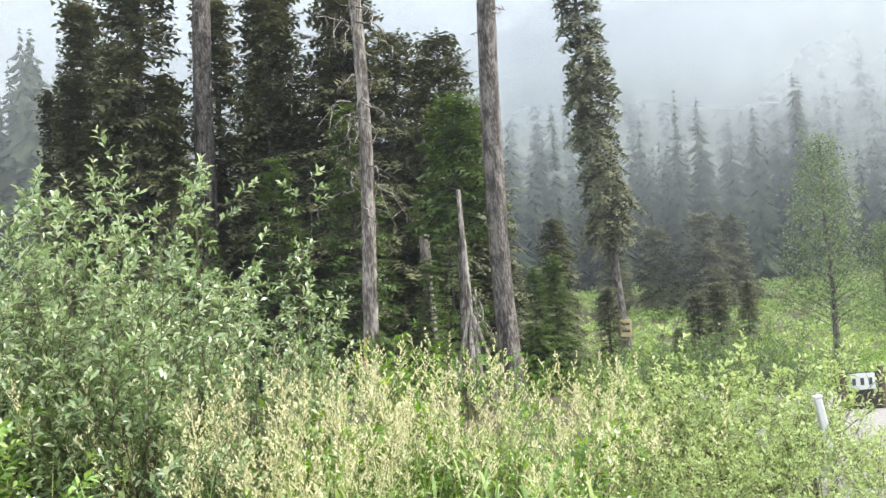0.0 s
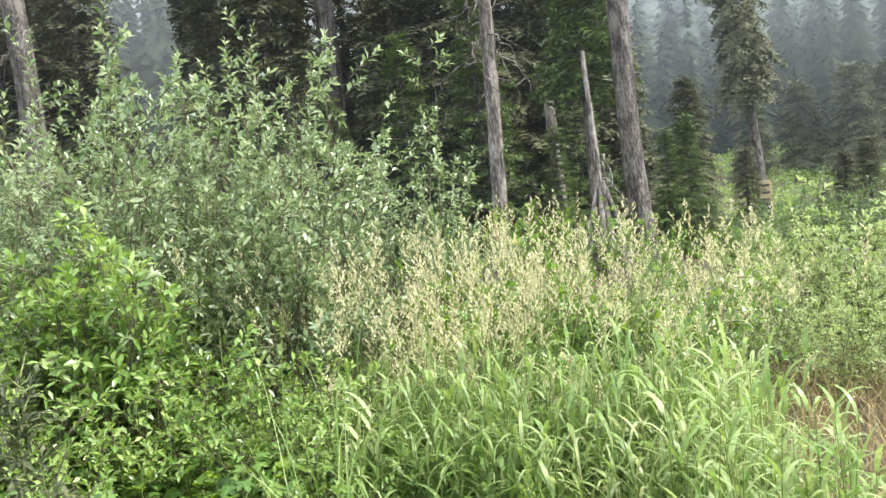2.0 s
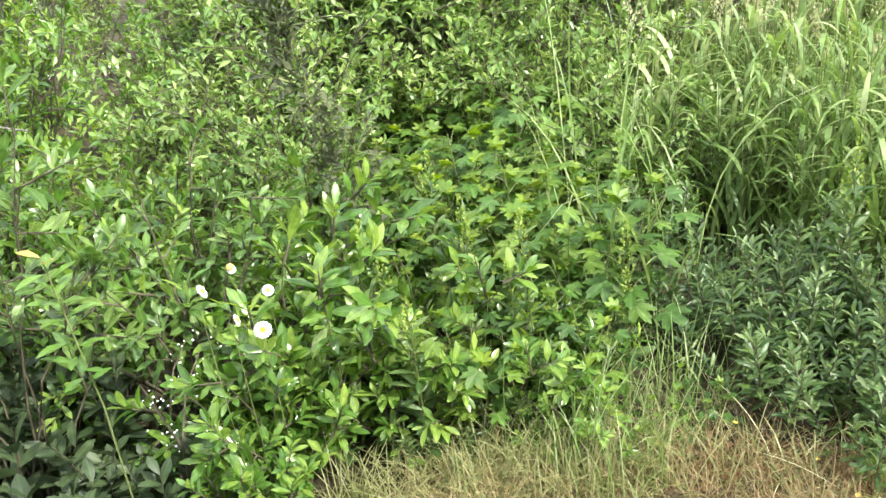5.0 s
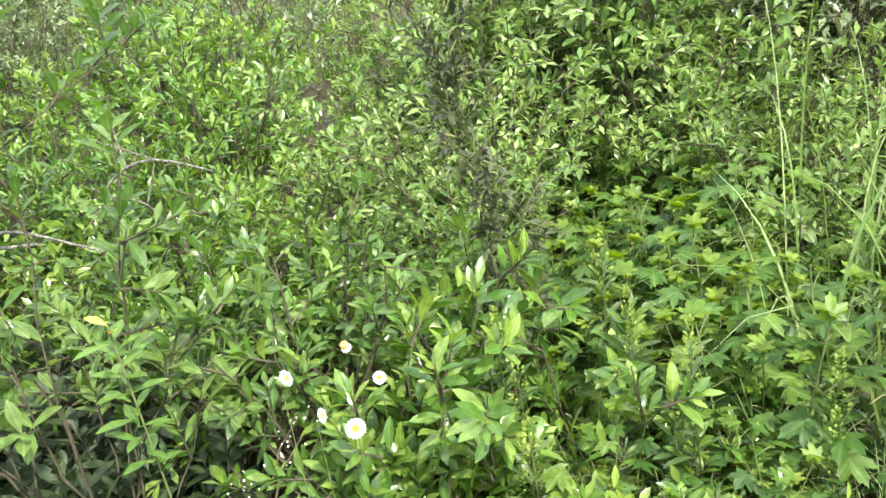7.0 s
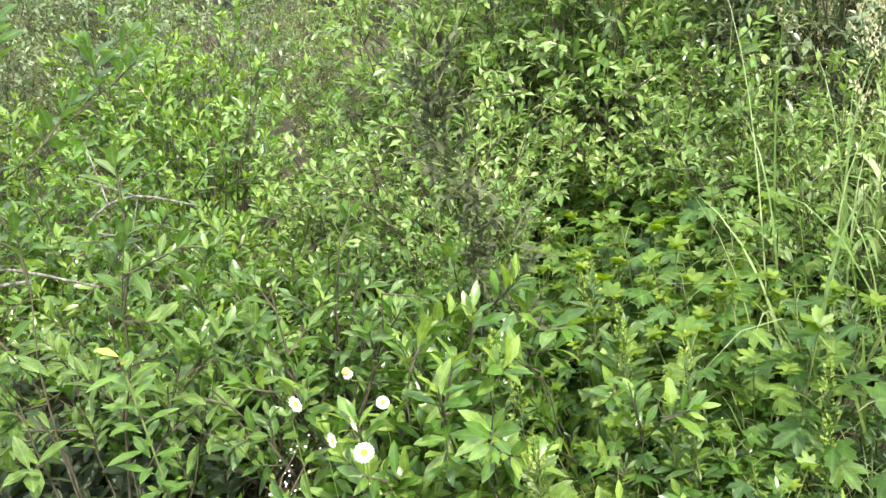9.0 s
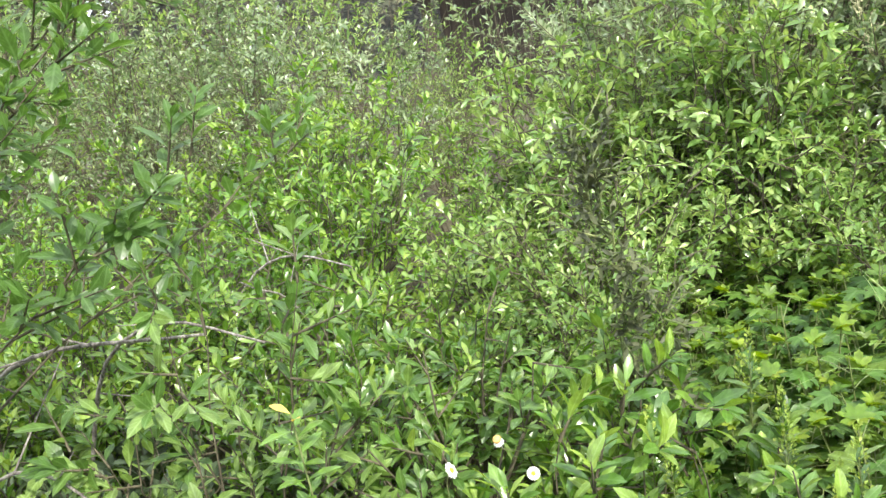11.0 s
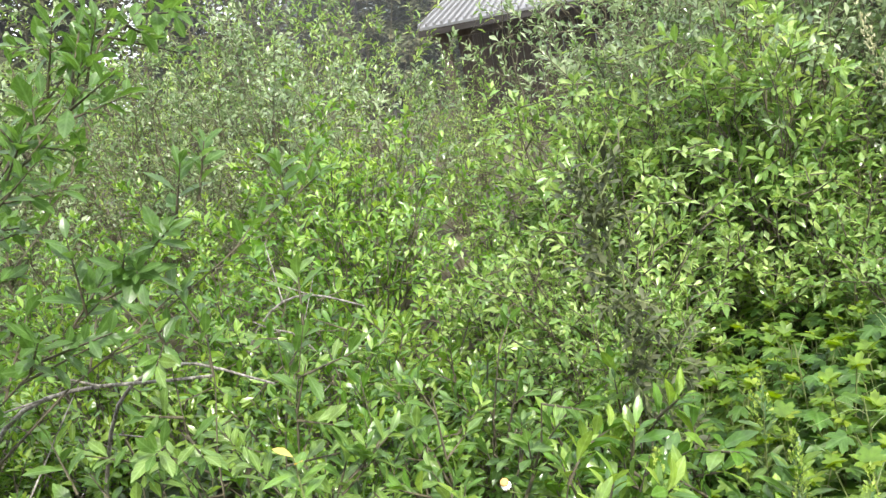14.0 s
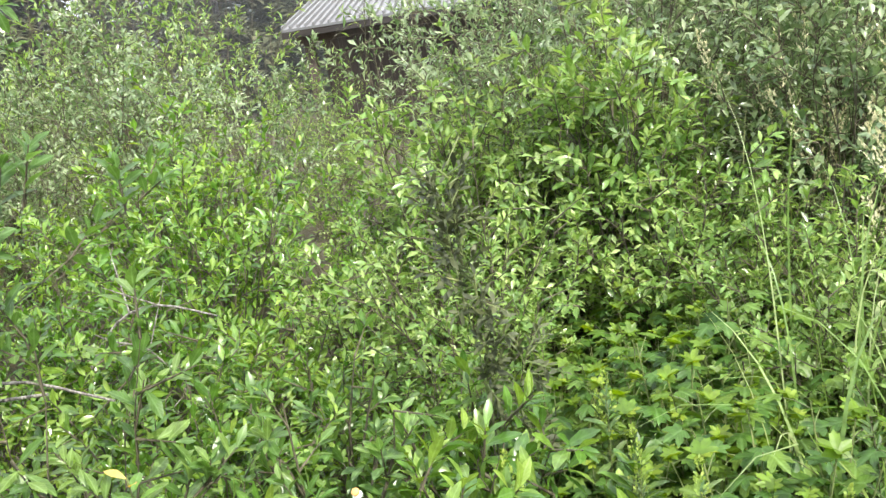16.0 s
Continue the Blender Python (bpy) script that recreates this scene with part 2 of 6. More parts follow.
BLACK = grain_material("black_sign_paint", [(0.3, (0.02, 0.02, 0.02)), (0.7, (0.04, 0.04, 0.04))], 6, rough=0.5, bump=0.05)
SIGN_YELLOW = grain_material("faded_yellow_sign", [(0.3, (0.36, 0.29, 0.14)), (0.7, (0.48, 0.4, 0.22))], 6, rough=0.6, bump=0.05)
ORANGE = grain_material("orange_notice", [(0.3, (0.6, 0.3, 0.08)), (0.7, (0.72, 0.42, 0.15))], 9, rough=0.6, bump=0.05)

glass_m, gn, gl, gb = base_material("car_window_glass")
gb.inputs["Base Color"].default_value = (0.02, 0.025, 0.025, 1)
gb.inputs["Roughness"].default_value = 0.05


# ---- building tools ----
def mesh_from(name, verts, faces, *rest):
    """A mesh from arrays whose faces all have one number of corners. rest: the leaf template, if it is made of leaves, and the material."""
    verts, faces = np.asarray(verts, np.float32), np.asarray(faces, np.int32)
    me = bpy.data.meshes.new(name)
    k = faces.shape[1]
    me.vertices.add(len(verts))
    me.vertices.foreach_set("co", verts.ravel())
    me.loops.add(faces.size)
    me.loops.foreach_set("vertex_index", faces.ravel())
    me.polygons.add(len(faces))
    me.polygons.foreach_set("loop_start", np.arange(0, faces.size, k, dtype=np.int32))
    me.update(calc_edges=True)
    if len(rest) == 2:
        shape, young = rest[0] if isinstance(rest[0], tuple) else (rest[0], None)
        for key, axis in (("along", 0), ("across", 1)):
            values = me.attributes.new(key, "FLOAT", "POINT")
            values.data.foreach_set("value", np.tile(shape[:, axis], len(verts) // len(shape)).astype(np.float32))
        if young is not None:
            values = me.attributes.new("young", "FLOAT", "POINT")
            values.data.foreach_set("value", np.repeat(young, len(shape)).astype(np.float32))
        smooth(me)
    me.materials.append(rest[-1])
    return me


def smooth(me):
    me.polygons.foreach_set("use_smooth", np.ones(len(me.polygons), bool))
    return me


def holder(name, m, label="", category="", group="", kind=""):
    ob = new(name)
    ob.empty_display_size = 0.1
    ob.matrix_basis = m
    return tagged(ob, label, category, group, kind)


def part_of(parent, name, me, label="", kind=""):
    ob = new(name, me)
    ob.parent = parent
    return tagged(ob, label, kind=kind)


def part(name, bm, material, parent, label=""):
    me = bpy.data.meshes.new(name)
    bm.to_mesh(me)
    bm.free()
    me.materials.append(material)
    return part_of(parent, name, me, label)


def box_bm(sx, sy, sz, m=Matrix(), bevel=0.0):
    bm = bmesh.new()
    bmesh.ops.create_cube(bm, size=1, matrix=m @ Matrix.Diagonal((sx, sy, sz, 1)))
    if bevel:
        bmesh.ops.bevel(bm, geom=bm.edges[:], offset=bevel, segments=2, affect="EDGES", profile=0.5)
    return bm


def tubes(lines, sides=5):
    """Tapered tubes along lines of (points, radii), as arrays of vertices and quads."""
    vs, fs, off = [], [], 0
    ang = np.arange(sides) * 2 * np.pi / sides
    for pts, radii in lines:
        pts = np.asarray(pts, float)
        d = np.gradient(pts, axis=0)
        d /= np.linalg.norm(d, axis=1, keepdims=True) + 1e-9
        ref = np.where(np.abs(d[:, 2:]) > 0.9, [[1.0, 0, 0]], [[0, 0, 1.0]])
        u = np.cross(d, ref)
        u /= np.linalg.norm(u, axis=1, keepdims=True) + 1e-9
        w = np.cross(d, u)
        ring = pts[:, None] + np.asarray(radii)[:, None, None] * (np.cos(ang)[None, :, None] * u[:, None] + np.sin(ang)[None, :, None] * w[:, None])
        vs.append(ring.reshape(-1, 3))
        n = len(pts)
        i = np.arange((n - 1) * sides).reshape(n - 1, sides)
        nxt = np.roll(i, -1, axis=1)
        fs.append(np.stack([i, nxt, nxt + sides, i + sides], -1).reshape(-1, 4) + off)
        off += n * sides
    return np.concatenate(vs), np.concatenate(fs)


def unit(a):
    return a / (np.linalg.norm(a, axis=-1, keepdims=True) + 1e-9)


def scatter(template, at, axis, face, length, width=None, young=None):
    """Copies of a template (vertices, triangles; its length along x, its face up z) set at places, along axes. young: how fresh each leaf is, 0 to 1."""
    tv, tf = template
    x = unit(axis)
    y = unit(np.cross(face, x))
    z = np.cross(x, y)
    width = length if width is None else width
    v = (at[:, None] + tv[None, :, :1] * (x * length[:, None])[:, None] + tv[None, :, 1:2] * (y * width[:, None])[:, None]
         + tv[None, :, 2:] * (z * length[:, None])[:, None])
    f = tf[None] + (np.arange(len(at)) * len(tv))[:, None, None]
    return v.reshape(-1, 3), f.reshape(-1, tf.shape[1]), (tv if young is None else (tv, young))


def lance_leaf(fold=0.22, droop=0.25):
    """A lance-shaped leaf one long and one wide, folded along its midrib."""
    v = [(0, 0, 0)]
    for x, w in ((0.26, 0.31), (0.56, 0.49), (0.84, 0.35)):
        d = -droop * x * x
        v += [(x, -w, d + fold * w * 0.4), (x, 0, d), (x, w, d + fold * w * 0.4)]
    v.append((1, 0, -droop))
    f = [(0, 1, 2), (0, 2, 3), (7, 10, 8), (8, 10, 9)]
    for k in (1, 4):
        f += [(k, k + 3, k + 4), (k, k + 4, k + 1), (k + 1, k + 4, k + 5), (k + 1, k + 5, k + 2)]
    return np.array(v, float), np.array(f)


def willow_leaf(fold=0.2, droop=0.22):
    """A willow leaf one long and one wide, widest beyond its middle, with a short stalk."""
    v = [(0, 0, 0)]
    for x, w in ((0.28, 0.29), (0.58, 0.5), (0.84, 0.3)):
        d = -droop * x * x
        v += [(x, -w, d + fold * w * 0.45), (x, 0, d), (x, w, d + fold * w * 0.4)]
    v.append((1, 0, -droop))
    f = [(0, 1, 2), (0, 2, 3), (7, 10, 8), (8, 10, 9)]
    for k in (1, 4):
        f += [(k, k + 3, k + 4), (k, k + 4, k + 1), (k + 1, k + 4, k + 5), (k + 1, k + 5, k + 2)]
    return np.array(v, float), np.array(f)


def lobed_leaf():
    """A palmate leaf of five toothed lobes, one long from its stalk, its lobes folded and drooping."""
    half = [(9, 0.8), (14, 0.84), (20, 0.62), (27, 0.5), (38, 0.72), (48, 0.9), (58, 0.7), (64, 0.72), (76, 0.42), (92, 0.52), (106, 0.6), (124, 0.38), (152, 0.24)]
    rim = [(0, 1.0)] + half + [(180, 0.1)] + [(-a, r) for a, r in half[::-1]]
    v = [(0.0, 0.0, 0.0)]
    for a, r in rim:
        c, t = math.cos(radians(a)), math.sin(radians(a))
        ridge = abs(math.cos(radians(a) * 3.6))
        v.append((r * c, r * t, -0.2 * r * r + 0.09 * (1 - ridge) * r))
    n = len(rim)
    return np.array(v, float), np.array([(0, 1 + q, 1 + (q + 1) % n) for q in range(n)])


def needle_spray(n=3):
    """A flat twig of needles one long: slim spikes on both sides of its rib, shorter towards the tip."""
    v, f = [], []
    for i in range(n):
        x = (i + 0.3) / n
        s = 0.3 * (1 - 0.6 * x) + 0.04
        for side in (-1, 1):
            k = len(v)
            v += [(x, 0, 0), (x + 0.21, 0, 0.01), (x + s * 0.95, side * s, -0.05)]
            f.append((k, k + 1, k + 2) if side > 0 else (k, k + 2, k + 1))
    k = len(v)
    v += [(0, -0.03, 0), (0, 0.03, 0), (1.05, 0, -0.03)]
    f.append((k, k + 2, k + 1))
    return np.array(v, float), np.array(f)


def plain_leaf():
    """A simpler folded leaf for growth farther off."""
    v = [(0, 0, 0), (0.56, -0.5, 0.03), (0.55, 0, -0.06), (0.56, 0.5, 0.03), (1, 0, -0.2)]
    return np.array(v, float), np.array([(0, 1, 2), (0, 2, 3), (1, 4, 2), (2, 4, 3)])


WILLOW_LEAF = willow_leaf()
SMALL_LEAF = (np.array([(0, 0, 0), (0.34, -0.36, 0.0), (0.34, 0, -0.04), (0.34, 0.36, 0.0), (0.7, -0.42, -0.08), (0.7, 0, -0.11), (0.7, 0.42, -0.08), (1, 0, -0.22)]),
              np.array([(0, 1, 2), (0, 2, 3), (1, 4, 5), (1, 5, 2), (2, 5, 6), (2, 6, 3), (4, 7, 5), (5, 7, 6)]))
LANCE, LOBE, SPRAY, PLAIN = lance_leaf(), lobed_leaf(), needle_spray(), plain_leaf()
FLAKE = (np.array([(0, 0, 0), (0.45, -0.5, 0.0), (0.45, 0.5, 0.0), (1, 0, -0.15)], float), np.array([(0, 1, 2), (1, 3, 2)]))


def turned(rng, d, spread):
    """Directions d, each turned at random by about spread."""
    return unit(d + rng.normal(0, spread, d.shape))


# ---- ground ----
def ground_z(x, y):
    x, y = np.asarray(x, float), np.asarray(y, float)
    dip = 1 / (1 + np.exp(-(x - 0.0 + 0.25 * (y - 14)) / 2.5)) * np.clip((y - 8) / 14, 0, 1)
    rise = np.clip((y - 32) / 30, 0, 1)
    far = np.clip((np.hypot(x, y) - 62) / 100, 0, None) * 4
    return (-1.55 * dip + 1.9 * rise * dip + far + 0.02 * np.sin(2.1 * x) * np.cos(1.7 * y)) * np.clip((y + 2) / 4, 0, 1)


def build_ground():
    side = np.concatenate([-np.geomspace(900, 6, 40), np.linspace(-5.7, 5.7, 70), np.geomspace(6, 900, 40)])
    X, Y = np.meshgrid(side, side + 2)
    v = np.stack([X, Y, ground_z(X, Y)], -1).reshape(-1, 3)
    n = len(side)
    i = (np.arange(n - 1)[:, None] * n + np.arange(n - 1)).ravel()
    ob = new("ground", smooth(mesh_from("ground", v, np.stack([i, i + 1, i + 1 + n, i + n], -1), SOIL)))
    tagged(ob, "dark damp earth and plant litter under roadside growth", "ground", kind="structure")
    # the gravel pull-out, a thin sheet over the earth
    u = np.linspace(0, 1, 30)
    w = np.linspace(0, 1, 40)
    U, W = np.meshgrid(u, w)
    yy = -7 + 22 * W
    left = 0.3 + 0.9 * np.clip((yy - 1.0) / 2.2, 0, 1) + 0.4 * np.clip((yy - 3) / 3, 0, 8) + 0.1 * np.sin(1.3 * yy)
    xx = left + 9 * U
    v = np.stack([xx, yy, ground_z(xx, yy) + 0.03], -1).reshape(-1, 3)
    i = (np.arange(39)[:, None] * 30 + np.arange(29)).ravel()
    g = new("road", smooth(mesh_from("road", v, np.stack([i, i + 1, i + 31, i + 30], -1), GRAVEL)))
    tagged(g, "pale grey gravel pull-out beside the thicket", "road", kind="structure")


def verge_edge(x):
    """Where the straw ends and the plants begin."""
    return np.interp(x, [-1.25, -1.06, -0.86, -0.8, -0.68, -0.5, -0.25, 0.0, 0.95], [1.32, 1.42, 1.55, 1.66, 1.74, 1.88, 1.98, 2.1, 2.3])


def build_verge():
    """The strip of straw litter between the gravel and the plants."""
    u, w = np.linspace(0, 1, 24), np.linspace(0, 1, 24)
    U, W = np.meshgrid(u, w)
    xx = -1.25 + 2.2 * U
    yy = 0.7 + (verge_edge(xx) + 0.04 * np.sin(9 * xx) - 0.7) * W
    zz = ground_z(xx, yy) + 0.012 + 0.008 * np.sin(23 * xx) * np.cos(19 * yy)
    i = (np.arange(23)[:, None] * 24 + np.arange(23)).ravel()
    ob = new("verge", smooth(mesh_from("verge", np.stack([xx, yy, zz], -1).reshape(-1, 3), np.stack([i, i + 1, i + 25, i + 24], -1), LITTER)))
    tagged(ob, "matted straw and reddish plant litter beside the gravel", "verge", kind="structure")


build_ground()
build_verge()


def build_hill():
    """The wooded mountainside across the valley."""
    xs, ys = np.linspace(-420, 420, 90), np.linspace(75, 420, 50)
    X, Y = np.meshgrid(xs, ys)
    ridge = 88 + 0.15 * np.abs(X) + 9 * np.sin(X / 37) + 5 * np.sin(X / 13 + 1)
    Z = np.clip((Y - 75) / 225, 0, 1) ** 0.85 * ridge + 4 * np.sin(X / 17) * np.sin(Y / 21) - 2
    v = np.stack([X, Y, Z], -1).reshape(-1, 3)
    i = (np.arange(49)[:, None] * 90 + np.arange(89)).ravel()
    ob = new("backdrop", smooth(mesh_from("backdrop", v, np.stack([i, i + 1, i + 91, i + 90], -1), HILL)))
    tagged(ob, "steep wooded mountainside fading into low cloud", "mountain", kind="structure")
    rng = np.random.default_rng(5)
    n = 1300
    y = 64 + 200 * rng.random(n) ** 1.1
    x = rng.uniform(-0.95, 0.62, n) * y
    t = np.clip((y - 75) / 225, 0, 1) ** 0.85
    z = t * (88 + 0.15 * np.abs(x) + 9 * np.sin(x / 37) + 5 * np.sin(x / 13 + 1)) + 4 * np.sin(x / 17) * np.sin(y / 21) - 4
    return x, y, np.where(y < 75, ground_z(x, y) - 0.5, z)


HILL_XYZ = build_hill()


# ---- conifers ----
def conifer_parts(h, r, start, per_metre, seed, droop=0.35, trunk_r=0.17, twig=0.2, sparse=0.0, dead=0.0, power=0.85, gap=0.16):
    """Trunk and limbs (vertices, quads) and needles (vertices, triangles) of a conifer."""
    rng = np.random.default_rng(seed)
    zz = np.linspace(0, h, 16)
    bend = np.stack([0.03 * h * np.sin(zz / h * 2.2 + seed) * zz / h * 0.4, 0.02 * h * np.cos(zz / h * 3 + seed) * zz / h * 0.4, zz], -1)
    lines = [(bend, np.linspace(trunk_r, 0.012, 16) * (1 + 0.25 * np.exp(-zz * 3)))]
    at, ax, fc, ln = [], [], [], []
    levels = int((h - start) * per_metre)
    for i in range(levels):
        z = start + (h - start) * (i + rng.random()) / levels
        if rng.random() < sparse:
            continue
        s = (z - start) / (h - start)
        prof = max(0.06, (1 - s) ** power) * min(1.0, 0.55 + s * 4)
        k = rng.uniform(0, 6.28)
        for j in range(rng.integers(3, 6)):
            a = k + j * 1.3 + rng.normal(0, 0.3)
            L = r * prof * rng.uniform(0.6, 1.12)
            if L < 0.05:
                continue
            n = max(4, int(L / gap))
            u = np.linspace(0, 1, n)
            rise = rng.uniform(0.0, 0.25) + 0.5 * s ** 3
            out = L * u
            pz = z + L * (rise * u - droop * (1 + 0.4 * rng.random()) * u ** 2 * (1 - 0.7 * s) + 0.12 * u ** 4)
            c = np.array([np.interp(z, zz, bend[:, 0]), np.interp(z, zz, bend[:, 1])])
            pts = np.stack([c[0] + out * math.cos(a), c[1] + out * math.sin(a), pz], -1)
            lines.append((pts[[0, n // 2, n - 1]], [0.012 + 0.01 * L, 0.008 + 0.004 * L, 0.003]))
            if rng.random() < dead:
                continue
            d = unit(np.gradient(pts, axis=0))
            side = np.stack([-np.sin(np.full(n, a)), np.cos(np.full(n, a)), np.zeros(n)], -1)
            for sg in (-1, 1):
                keep = u > rng.uniform(0.06, 0.3)
                kk = keep.sum()
                if not kk:
                    continue
                dirs = d[keep] * 0.75 + sg * side[keep] * 0.8 + rng.normal(0, 0.22, (kk, 3)) + np.array([0, 0, -0.18 - droop * 0.35])
                at.append(pts[keep] + rng.normal(0, 0.02, (kk, 3)))
                ax.append(dirs)
                fc.append(np.array([0, 0, 1.0]) + rng.normal(0, 0.3, (kk, 3)))
                ln.append((twig * (0.55 + 0.9 * np.sin(np.pi * (0.15 + 0.75 * u[keep])))) * rng.uniform(0.7, 1.25, kk))
            at.append(pts[-1:])
            ax.append(d[-1:])
            fc.append(np.array([[0, 0, 1.0]]))
            ln.append(np.array([twig * 0.8]))
    wood = tubes(lines, 5)
    at, ax, fc, ln = np.concatenate(at), np.concatenate(ax), np.concatenate(fc), np.concatenate(ln)
    return wood, scatter(SPRAY, at, ax, fc, ln, ln * 1.15)


def conifer(name, label, m, needle=NEEDLE, group="", **kw):
    wood, leaves = conifer_parts(**kw)
    ob = holder(name, m, label, "conifer tree", group)
    part_of(ob, "trunk", mesh_from("trunk", *wood, BARK))
    part_of(ob, "crown", mesh_from("crown", *leaves, needle))
    return ob


def spot(x, y, turn=0.0, size=1.0, sink=0.03, lean=0.0):
    return pose(x, y, float(ground_z(x, y)) - sink, 0, lean, turn) @ Matrix.Scale(size, 4)


STAND = "conifers at the edge of the clearing"
fir = conifer("fir_tree", "dark dense fir with drooping boughs down to the ground", spot(-6.35, 15), group=STAND, h=9.2, r=1.95, start=0.5, per_metre=8.5, seed=11, droop=0.42, power=1.05, twig=0.35, gap=0.125)
copy_thing(fir, spot(-12.7, 15.6, 80, 0.95))
copy_thing(fir, spot(-5.2, 18.5, 160, 0.72))
copy_thing(fir, spot(-3.3, 18.6, 200, 0.8))
spruce = conifer("spruce_tree", "grey-green spruce with mossy drooping branches", spot(-8.35, 17), group=STAND, h=8.0, r=1.55, start=0.4, per_metre=9.5, seed=21, droop=0.55, power=1.05, twig=0.31, sparse=0.06, gap=0.125)
copy_thing(spruce, spot(-9.35, 17.6, 70, 0.78))
copy_thing(spruce, spot(-3.9, 16.2, 200, 0.62))
copy_thing(spruce, spot(-7.4, 19, 20, 0.85))
copy_thing(spruce, spot(-7.8, 15.4, 140, 0.74))
for x, y, k, z in ((-11.05, 15.9, 60, 1.12), (-13.2, 17.6, 200, 1.05)):
    copy_thing(spruce, spot(x, y, k, z))
for x, y, k, z in ((-5.6, 17.2, 10, 1.0), (-4.5, 17.8, 140, 1.05), (-0.15, 16.6, 60, 0.66), (-3.95, 14.9, 90, 0.95), (-2.9, 16.6, 170, 0.95), (-4.75, 12.3, 200, 0.44), (-6.6, 12.8, 300, 0.4), (-12.1, 17, 250, 0.95)):
    copy_thing(spruce, spot(x, y, k, z))
hemlock = conifer("hemlock_tree", "broad dark hemlock with lichen-hung drooping boughs", spot(-0.95, 15.6, 0, 0.87), group=STAND, h=7.4, r=2.0, start=0.3, per_metre=9.5, seed=31, droop=0.6, twig=0.31, power=0.6, gap=0.105)
copy_thing(hemlock, spot(-2.55, 15.0, 120, 1.12))
copy_thing(hemlock, spot(-4.95, 15.6, 220, 0.6))
copy_thing(hemlock, spot(-1.9, 17.3, 300, 1.1))
copy_thing(hemlock, spot(0.95, 15.0, 40, 0.46))
young = conifer("young_fir", "young bright green fir with layered branches", spot(-2.1, 12.8), needle=NEEDLE_LIGHT, group="young firs among the trunks", h=4.4, r=1.05, start=0.3, per_metre=11, seed=41, droop=0.35, twig=0.19, trunk_r=0.06, gap=0.085)
for x, y, k, z in ((-0.75, 13.6, 70, 0.72), (0.85, 13.6, 140, 0.5), (0.5, 13.2, 200, 0.45), (-3.5, 13.4, 250, 0.85), (-5.4, 12.6, 10, 0.6), (-4.3, 12.4, 80, 0.62), (-1.05, 12.55, 160, 0.46)):
    copy_thing(young, spot(x, y, k, z))
conifer("young_fir", "bright green fir crown above a bare lower stem", spot(-0.5, 11.4), needle=NEEDLE_LIGHT, group="young firs among the trunks", h=4.15, r=0.72, start=2.3, per_metre=14, seed=43, droop=0.3, twig=0.24, trunk_r=0.05, gap=0.1)

conifer("spruce_tree", "tall narrow spruce with ragged hanging branches and a bare lower trunk", spot(4.2, 30, lean=-4.5), h=16.5, r=1.2, start=4.2, per_metre=5.5, seed=51, droop=0.95, twig=0.4, sparse=0.22, trunk_r=0.22, power=0.45, gap=0.11)
small = conifer("small_spruce", "small dark spruce standing in the meadow", spot(3.35, 27.6), group="small spruces in the meadow", h=2.7, r=0.7, start=0.1, per_metre=13, seed=61, droop=0.3, twig=0.22, trunk_r=0.06)
for x, y, k, s in ((9.3, 33, 40, 0.95), (6.7, 27, 90, 1.0), (6.3, 28.2, 200, 0.85), (2.0, 38, 120, 0.9), (5.2, 26, 300, 0.5)):
    copy_thing(small, spot(x, y, k, s))
mid_con = conifer("spruce_tree", "dark spruce at the back of the meadow", spot(10.4, 44), group="spruces behind the meadow", h=5.2, r=1.9, start=0.5, per_metre=7, seed=71, droop=0.45, twig=0.46, trunk_r=0.14, power=0.6)
for x, y, k, s in ((8.2, 45, 60, 0.9), (12.3, 46, 130, 0.95), (6.2, 47, 200, 0.75), (24, 42, 90, 1.1), (27.5, 45, 10, 1.3)):
    copy_thing(mid_con, spot(x, y, k, s))

# the wood behind the shelter and round the clearing
back_fir = conifer("fir_tree", "dark fir in the wood behind the shelter", spot(-40, 9), group="firs of the wood behind the shelter", h=12, r=2.3, start=1.2, per_metre=2.4, seed=15, droop=0.45, twig=0.85, gap=0.42)


def plant_wood():
    rng = np.random.default_rng(19)
    for x0 in (-39, -43):
        for y in np.arange(-13, 27, 3.7):
            copy_thing(back_fir, spot(x0 + 0.12 * (y - 8) + rng.uniform(-0.8, 0.8), y + rng.uniform(-0.8, 0.8), rng.uniform(0, 360), rng.uniform(1.0, 1.5)))


plant_wood()
for x, y, k, s in ((-17.8, 21.5, 150, 0.85), (-19.5, 23, 240, 0.8), (-12.6, 27, 300, 0.85), (-21.5, 26, 20, 0.9)):
    copy_thing(back_fir, spot(x, y, k, s))


